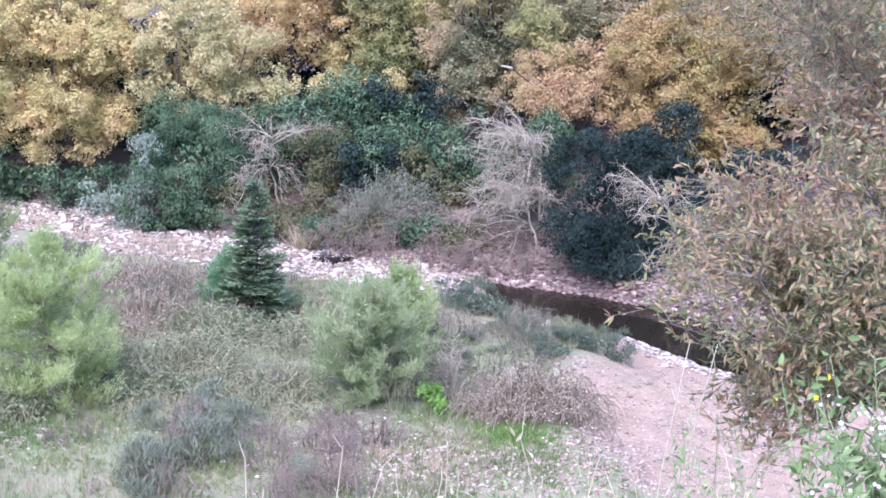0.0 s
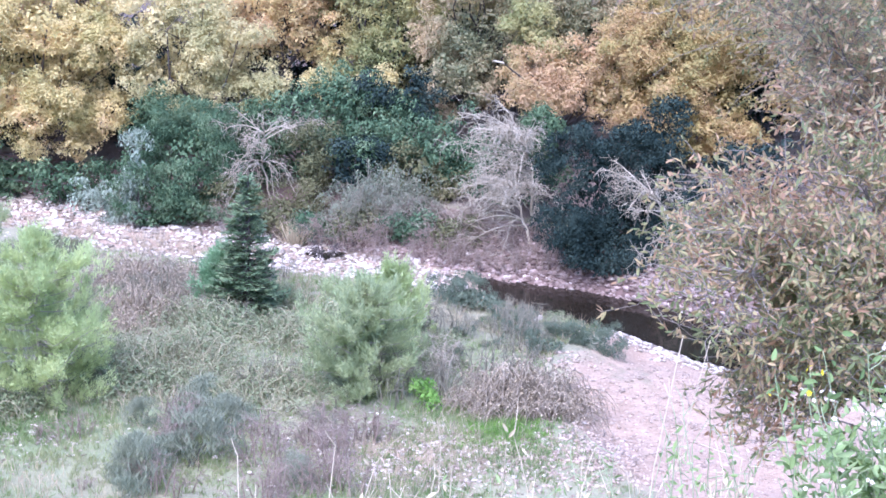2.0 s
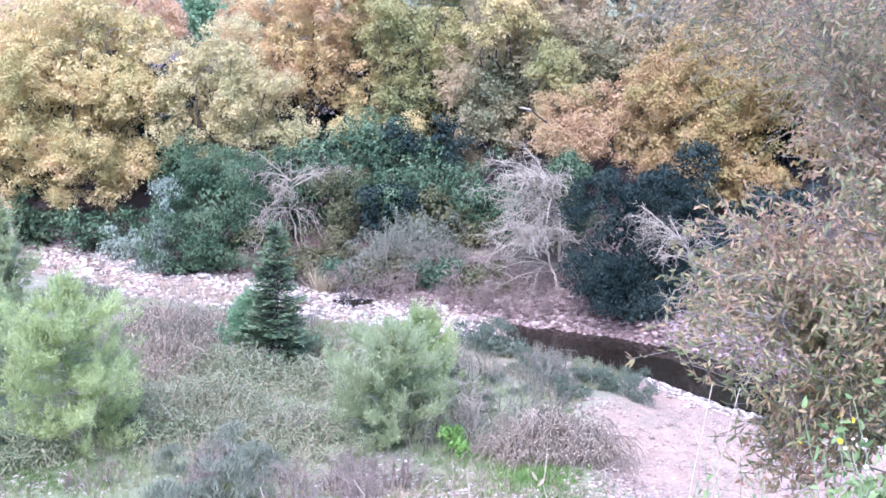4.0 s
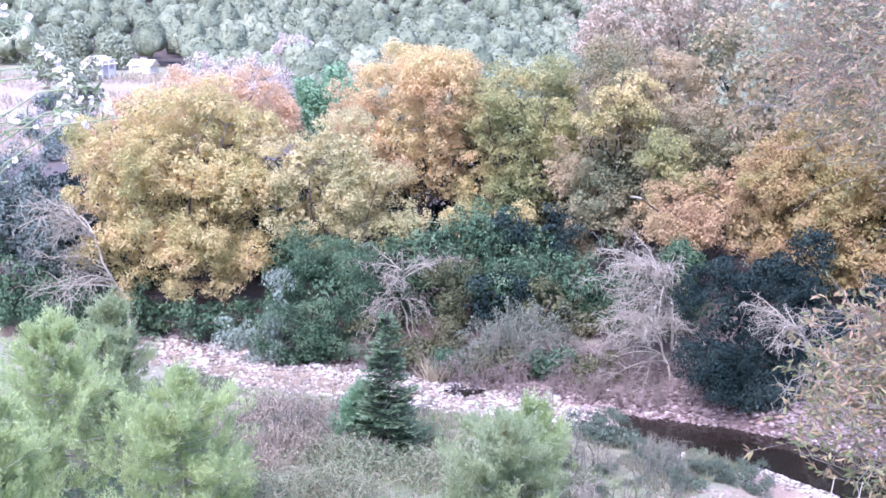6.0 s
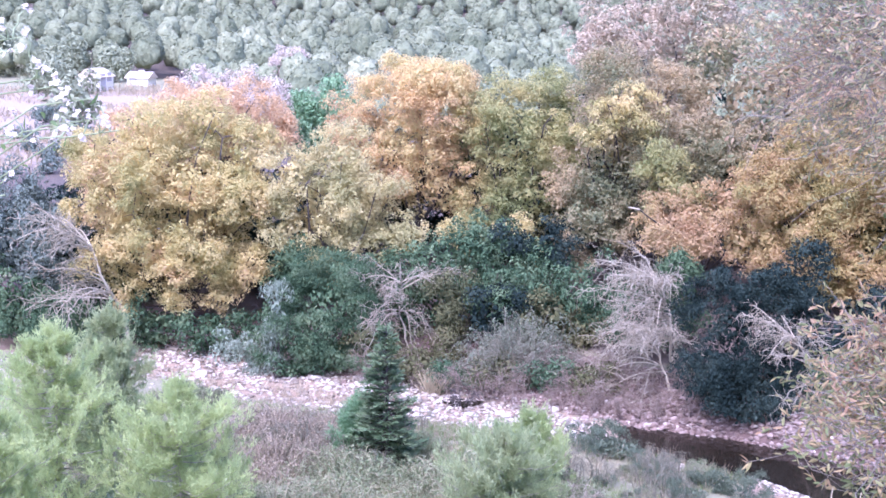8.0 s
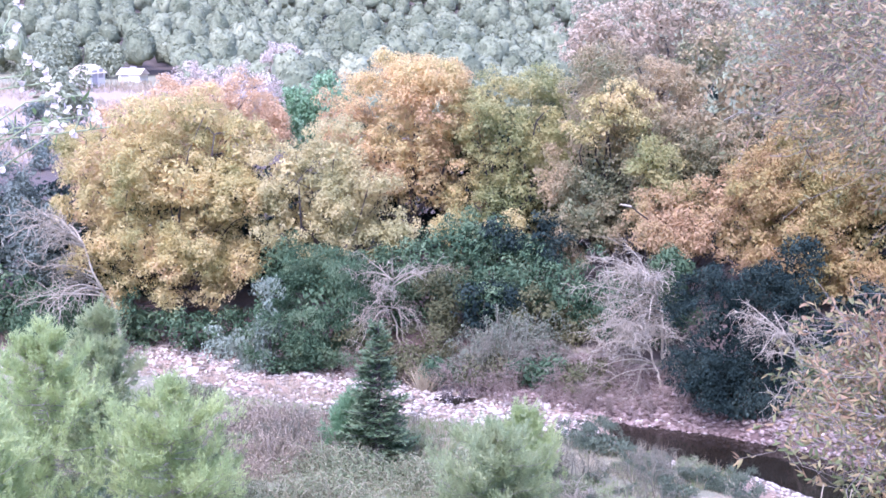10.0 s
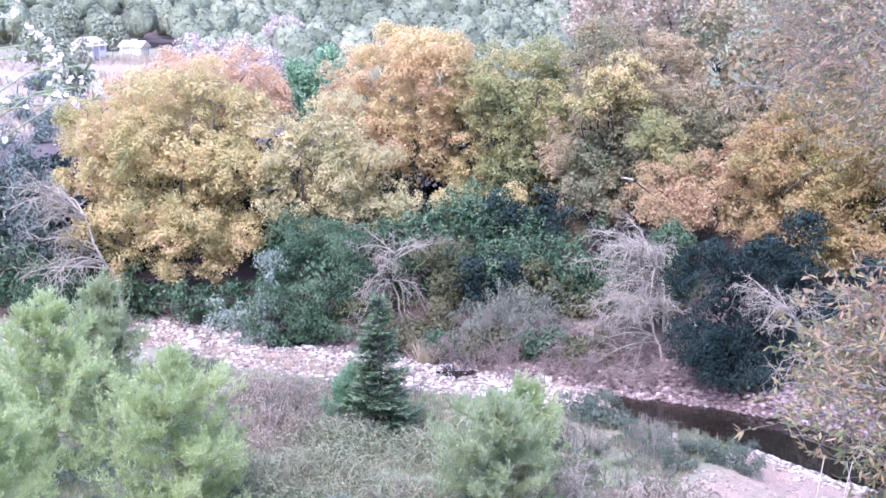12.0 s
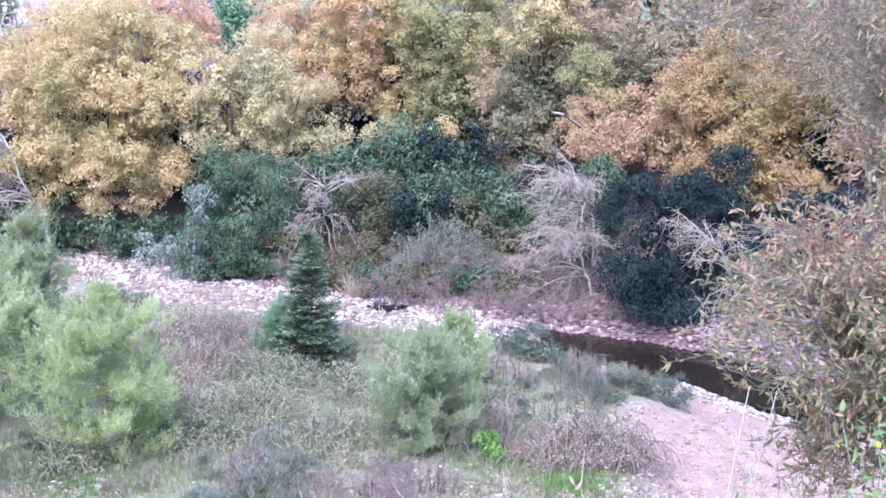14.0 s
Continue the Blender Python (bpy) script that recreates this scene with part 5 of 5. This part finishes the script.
rs = random.Random(5)
flowering_plant(1.56, 3.0, [(1.4 + rs.uniform(-0.26, 0.3), 3.0 + rs.uniform(-0.2, 0.2), rs.uniform(10.95, 11.36)) for k in range(60)], 111, "bushy green herb with small white flowers", L_PETAL, leafn=90, leaf=0.035, fl_r=0.006, fl_per=2, per=1, heads=0.05, low=0.5)
flowering_plant(1.5, 3.05, [(1.3 + rs.uniform(-0.07, 0.12), 3.0 + rs.uniform(-0.1, 0.1), rs.uniform(11.34, 11.5)) for k in range(14)], 114, "slender green herb topped with white flowers", L_PETAL, leafn=40, leaf=0.03, fl_r=0.006, fl_per=3, per=2, heads=0.035, low=0.4)
flowering_plant(1.5, 3.2, [(1.1, 3.2, 11.385), (1.175, 3.2, 11.375), (1.19, 3.22, 11.38), (1.21, 3.2, 11.44)], 112, "herb with yellow flower heads", L_YELLOW, fl_per=2, leafn=40, leaf=0.035, fl_r=0.007, per=1, heads=0.012, low=0.4)
flowering_plant(-1.5, 2.3, [(-0.675 + 0.000867 * u + rs.uniform(-0.02, 0.02), 2.3 + rs.uniform(-0.1, 0.1), 12.52 - 0.000867 * v)
                            for u, v in ((30, 33), (65, 52), (83, 100), (100, 117), (125, 146), (158, 175), (180, 200), (5, 190), (25, 208), (80, 195), (105, 205), (8, 300), (-10, 250), (10, 45))],
                113, "tall arching herb with clusters of white flowers", L_PETAL, leafn=5, leaf=0.02, fl_per=4, fl_r=0.0055, heads=0.014, arc=True, per=3)


def straw_stalk(x, y, z1, dx, seed, label="tall dry straw-coloured stalk"):
    rng = np.random.default_rng(seed)
    z = gz1(x, y)
    t = thing("dry_stalk", x, y, z - 0.02, label, "plant", "dry stalks on the slope")
    b = bend(rng, (0, 0, 0), (dx, 0, z1 - z), 8, 0, 0.06)
    paths = [(b, 0.0028, 0.0014)]
    for k in range(2):
        o = b[rng.integers(5, 8)]
        paths.append((bend(rng, o, o + rng.normal(0, 0.02, 3) + [0, 0, 0.06], 4), 0.0015, 0.001))
    part("stem", tubes("stem", paths, M_STRAW, 5), t)


straw_stalk(0.98, 4.0, 11.22, 0.115, 121)
straw_stalk(1.0, 4.05, 11.19, 0.19, 125)
straw_stalk(-0.16, 3.5, 11.064, 0.01, 122)
straw_stalk(-0.105, 3.5, 10.985, 0.0, 123)
straw_stalk(0.085, 3.5, 11.09, 0.008, 124)


def weed(x, y, seed, n, top, label, mat, leafm, leafn=14, leaf=0.03):
    """Loose thin stalks from one root with a few leaves and bud heads."""
    rng = np.random.default_rng(seed)
    z = gz1(x, y)
    t = thing("weed", x, y, z - 0.02, label, "plant", "weeds on the slope")
    paths, P = [], []
    for k in range(n):
        e = np.array([rng.normal(0, 0.16), rng.normal(0, 0.12), (top - z) * rng.uniform(0.8, 1.0)])
        b = bend(rng, rng.normal(0, 0.03, 3) * [1, 1, 0], e, 8, 0, 0.15)
        paths.append((b, 0.003, 0.0014))
        for j in range(3):
            o = b[rng.integers(5, 8)]
            paths.append((bend(rng, o, o + rng.normal(0, 0.04, 3) + [0, 0, 0.05], 4), 0.0016, 0.001))
        u = rng.uniform(0.5, 1.0, leafn)
        P.append(np.stack([np.interp(u, np.linspace(0, 1, 8), b[:, i]) for i in range(3)], -1) + rng.normal(0, 0.012, (leafn, 3)))
    P = np.concatenate(P)
    part("branching_stem", tubes("branching_stem", paths, mat, 4), t)
    v, q = leaf6(P, rng.normal(0, 0.7, P.shape) + [0, 0, 0.5], rng.normal(0, 1, P.shape), leaf * rng.uniform(0.5, 1.4, len(P)), leaf * 0.35)
    part("foliage", mesh_of("foliage", v, q, leafm), t)


for k, (wx, wy, wt) in enumerate([(0.42, 4.0, 10.78), (0.62, 3.9, 10.84), (0.86, 4.1, 10.8), (0.98, 3.8, 10.88), (1.12, 3.9, 10.9), (1.22, 3.6, 11.0), (0.24, 3.8, 10.8), (1.34, 4.0, 10.95)]):
    dry = k % 2 == 0
    weed(wx, wy, 140 + k, 13, wt + 0.03, "dry yellowish weed with bud heads" if dry else "green weed with narrow leaves", M_STRAW if dry else M_STEM, L_REED if dry else L_FLOWERLEAF)


# ---- stones and grass ----
def stone_mesh(seed, mat):
    rng = np.random.default_rng(seed)
    bm = bmesh.new()
    bmesh.ops.create_icosphere(bm, subdivisions=1, radius=0.5)
    for v in bm.verts:
        v.co *= rng.uniform(0.78, 1.2)
        v.co.z *= 0.6
    me = bpy.data.meshes.new("stone")
    bm.to_mesh(me)
    me.materials.append(mat)
    return me


PALE = [stone_mesh(k, M_STONE) for k in range(6)]
RED = [stone_mesh(k + 20, M_STONE_RED) for k in range(6)]


def scatter_stones():
    """The larger stones of the stream bed and its far bank, each its own piece of the ground."""
    rng = np.random.default_rng(131)
    n = 0
    while n < 300:
        x = rng.uniform(-12, 11)
        s = rng.choice([rng.uniform(-1.7, 1.5), rng.uniform(0.8, 2.6)], p=[0.55, 0.45])
        if x > 4.8 and s < 1.1:
            continue
        y = river_y(x) + s / 0.82 * (1 + 0.7 * min(max((2 - x) / 5, 0), 1) if s < 0 else 1)
        pale = s < rng.normal(0.9, 0.35)
        r = 0.13 + 0.33 * rng.uniform(0, 1) ** 1.8 if pale else rng.uniform(0.12, 0.32)
        ob = new("stone", (PALE if pale else RED)[rng.integers(6)])
        ob.parent = ground
        ob.location = (x, y, gz1(x, y) + r * 0.12)
        ob.rotation_euler = (rng.normal(0, 0.2), rng.normal(0, 0.2), rng.uniform(0, 6.28))
        ob.scale = (r * rng.uniform(0.9, 1.6), r, r * rng.uniform(0.7, 1.0))
        n += 1


ICO_V = np.array([(0, 0, 1), (0.9, 0, 0.2), (0.28, 0.85, 0.2), (-0.72, 0.53, 0.2), (-0.72, -0.53, 0.2), (0.28, -0.85, 0.2), (0, 0, -0.6)])
ICO_T = np.array([(0, 1, 2), (0, 2, 3), (0, 3, 4), (0, 4, 5), (0, 5, 1), (6, 2, 1), (6, 3, 2), (6, 4, 3), (6, 5, 4), (6, 1, 5)])


def pebbles(name, x, y, r, mat, rng, label):
    n = len(x)
    z = ground_z(x, y)
    a = rng.uniform(0, 6.28, n)
    k = ICO_V[None] * rng.uniform(0.7, 1.25, (n, 7, 1)) * r[:, None, None] * np.stack([rng.uniform(0.8, 1.5, n), np.ones(n), rng.uniform(0.35, 0.8, n)], -1)[:, None]
    c, s = np.cos(a)[:, None], np.sin(a)[:, None]
    v = np.stack([k[..., 0] * c - k[..., 1] * s + x[:, None], k[..., 0] * s + k[..., 1] * c + y[:, None], k[..., 2] + z[:, None]], -1)
    t = (ICO_T[None] + (np.arange(n) * 7)[:, None, None]).reshape(-1, 3)
    me = mesh_of(name, v.reshape(-1, 3), [], mat, t)
    tagged(new(name, me), label, "stones", kind="stuff")


def scatter_pebbles():
    rng = np.random.default_rng(132)
    x = rng.uniform(-16, 13, 9000)
    s = rng.normal(-0.1, 1.05, 9000)
    y = river_y(x) + s / 0.82 * np.where(s < 0, 1 + 0.7 * np.clip((2 - x) / 5, 0, 1), 1)
    keep = ~((x > 4.8) & (np.abs(s) < 1.3))
    pebbles("river_stones", x[keep], y[keep], 0.03 + 0.1 * rng.uniform(0, 1, keep.sum()) ** 1.4, M_STONE, rng, "pale stones of the dry stream bed")
    x = np.concatenate([rng.uniform(-14, 14, 4000), rng.uniform(2, 13, 3400)])
    y = river_y(x) + np.concatenate([rng.uniform(1.2, 3.4, 4000), rng.uniform(1.2, 4.6, 3400)]) / 0.82
    pebbles("bank_stones", x, y, rng.uniform(0.04, 0.15, 7400), M_STONE_RED, rng, "reddish stones on the earth bank")
    x, y = rng.normal(9.3, 2.2, 9000), rng.normal(31, 3.6, 9000)
    keep = (beach(x, y) > 0.3) & (ground_z(x, y) > 0.02)
    pebbles("beach_gravel", x[keep], y[keep], 0.01 + 0.045 * rng.uniform(0, 1, keep.sum()) ** 2.5, M_PEBBLE, rng, "fine gravel of the beach in the bend")
    x, y = rng.normal(2.0, 1.6, 2600), rng.normal(28.2, 1.2, 2600)
    pebbles("turf_stones", x, y, 0.015 + 0.06 * rng.uniform(0, 1, 2600) ** 1.6, M_STONE, rng, "white stones scattered in the turf")
    x, y = rng.normal(5.2, 1.2, 2600), rng.normal(27.9, 0.8, 2600)
    pebbles("turf_stones", x, y, 0.015 + 0.06 * rng.uniform(0, 1, 2600) ** 1.8, M_PEBBLE, rng, "cream stones at the foot of the slope")
    x, y = rng.normal(6.4, 0.5, 800), rng.uniform(28.5, 35.0, 800)
    pebbles("bank_edge_stones", x, y, 0.02 + 0.07 * rng.uniform(0, 1, 800) ** 2, M_PEBBLE, rng, "pale stones along the edge of the beach")
    x, y = rng.uniform(4.0, 13, 4200), rng.normal(-2.3, 0.45, 4200)
    pebbles("pool_rim_stones", x, river_y(x) + y / 0.82, rng.uniform(0.02, 0.085, 4200), M_STONE, rng, "whitish gravel rim along the pool")
    x, y = rng.normal(-8, 2.0, 1500), rng.normal(29.5, 0.7, 1500)
    pebbles("turf_stones", x, y, rng.uniform(0.02, 0.06, 1500), M_STONE, rng, "white stones scattered in the turf")


def grass(name, x, y, h, mat, rng, label, per=5, w=0.012):
    n = len(x)
    p = np.stack([x, y, ground_z(x, y) - 0.01], -1)
    p = np.repeat(p, per, 0) + rng.normal(0, 0.03, (n * per, 3)) * [1, 1, 0]
    ax = rng.normal(0, 0.35, (n * per, 3)) + [0, 0, 1]
    v, q = leaf_arrays(p, ax, rng.normal(0, 1, (n * per, 3)), np.repeat(h, per) * rng.uniform(0.5, 1.2, n * per), w, 0.1)
    tagged(new(name, mesh_of(name, v, q, mat)), label, "grass", kind="stuff")


def scatter_grass():
    rng = np.random.default_rng(133)

    def field(n):
        x, y = rng.uniform(-15, 8, n), rng.uniform(25, 47, n)
        k = (river_s(x, y) < -2.0) & (beach(x, y) < 0.1)
        return x[k], y[k]

    x, y = field(26000)
    k = wave(x, y, 0.5, 3) + rng.normal(0, 0.4, len(x)) > -0.25
    grass("grass", x[k], y[k], rng.uniform(0.1, 0.28, k.sum()), L_GRASS, rng, "rough green grass of the near bank")
    x, y = field(20000)
    k = wave(x, y, 0.6, 1) + rng.normal(0, 0.4, len(x)) > 0.1
    grass("dry_grass", x[k], y[k], rng.uniform(0.15, 0.55, k.sum()), L_DRYGRASS, rng, "dry bleached grass and stalks of the near bank", 4, 0.01)
    x = rng.uniform(-13, 2, 1500)
    y = river_y(x) - rng.uniform(0.6, 3.4, 1500) ** 1.1
    k = wave(x, y, 1.1, 1) > 0.1
    grass("dry_grass", x[k], y[k], rng.uniform(0.12, 0.4, k.sum()), L_DRYGRASS, rng, "dry weeds growing in the stony stream bed", 5, 0.014)
    y = rng.uniform(78, 185, 9000)
    x = -rng.uniform(0.19, 0.37, 9000) * y
    k = wave(x, y, 0.16, 2) + rng.normal(0, 0.3, 9000) > -0.1
    grass("dry_grass", x[k], y[k], rng.uniform(0.3, 0.9, k.sum()), L_DRYGRASS, rng, "bleached dry grass of the pale field", 3, 0.07)
    x, y = rng.uniform(-9, 5, 9000), rng.uniform(24.5, 31, 9000)
    k = wave(x, y, 0.9, 2) + rng.normal(0, 0.45, 9000) > -0.1
    grass("grass", x[k], y[k], rng.uniform(0.06, 0.2, k.sum()), L_GRASS, rng, "short olive green turf on the stony bank", 6, 0.014)
    x, y = rng.normal(4.2, 0.45, 900), rng.normal(29.3, 0.4, 900)
    grass("grass", x, y, rng.uniform(0.06, 0.16, 900), L_BRIGHT, rng, "patch of fresh green grass by the gravel", 6)


scatter_pebbles()
scatter_grass()
scatter_stones()
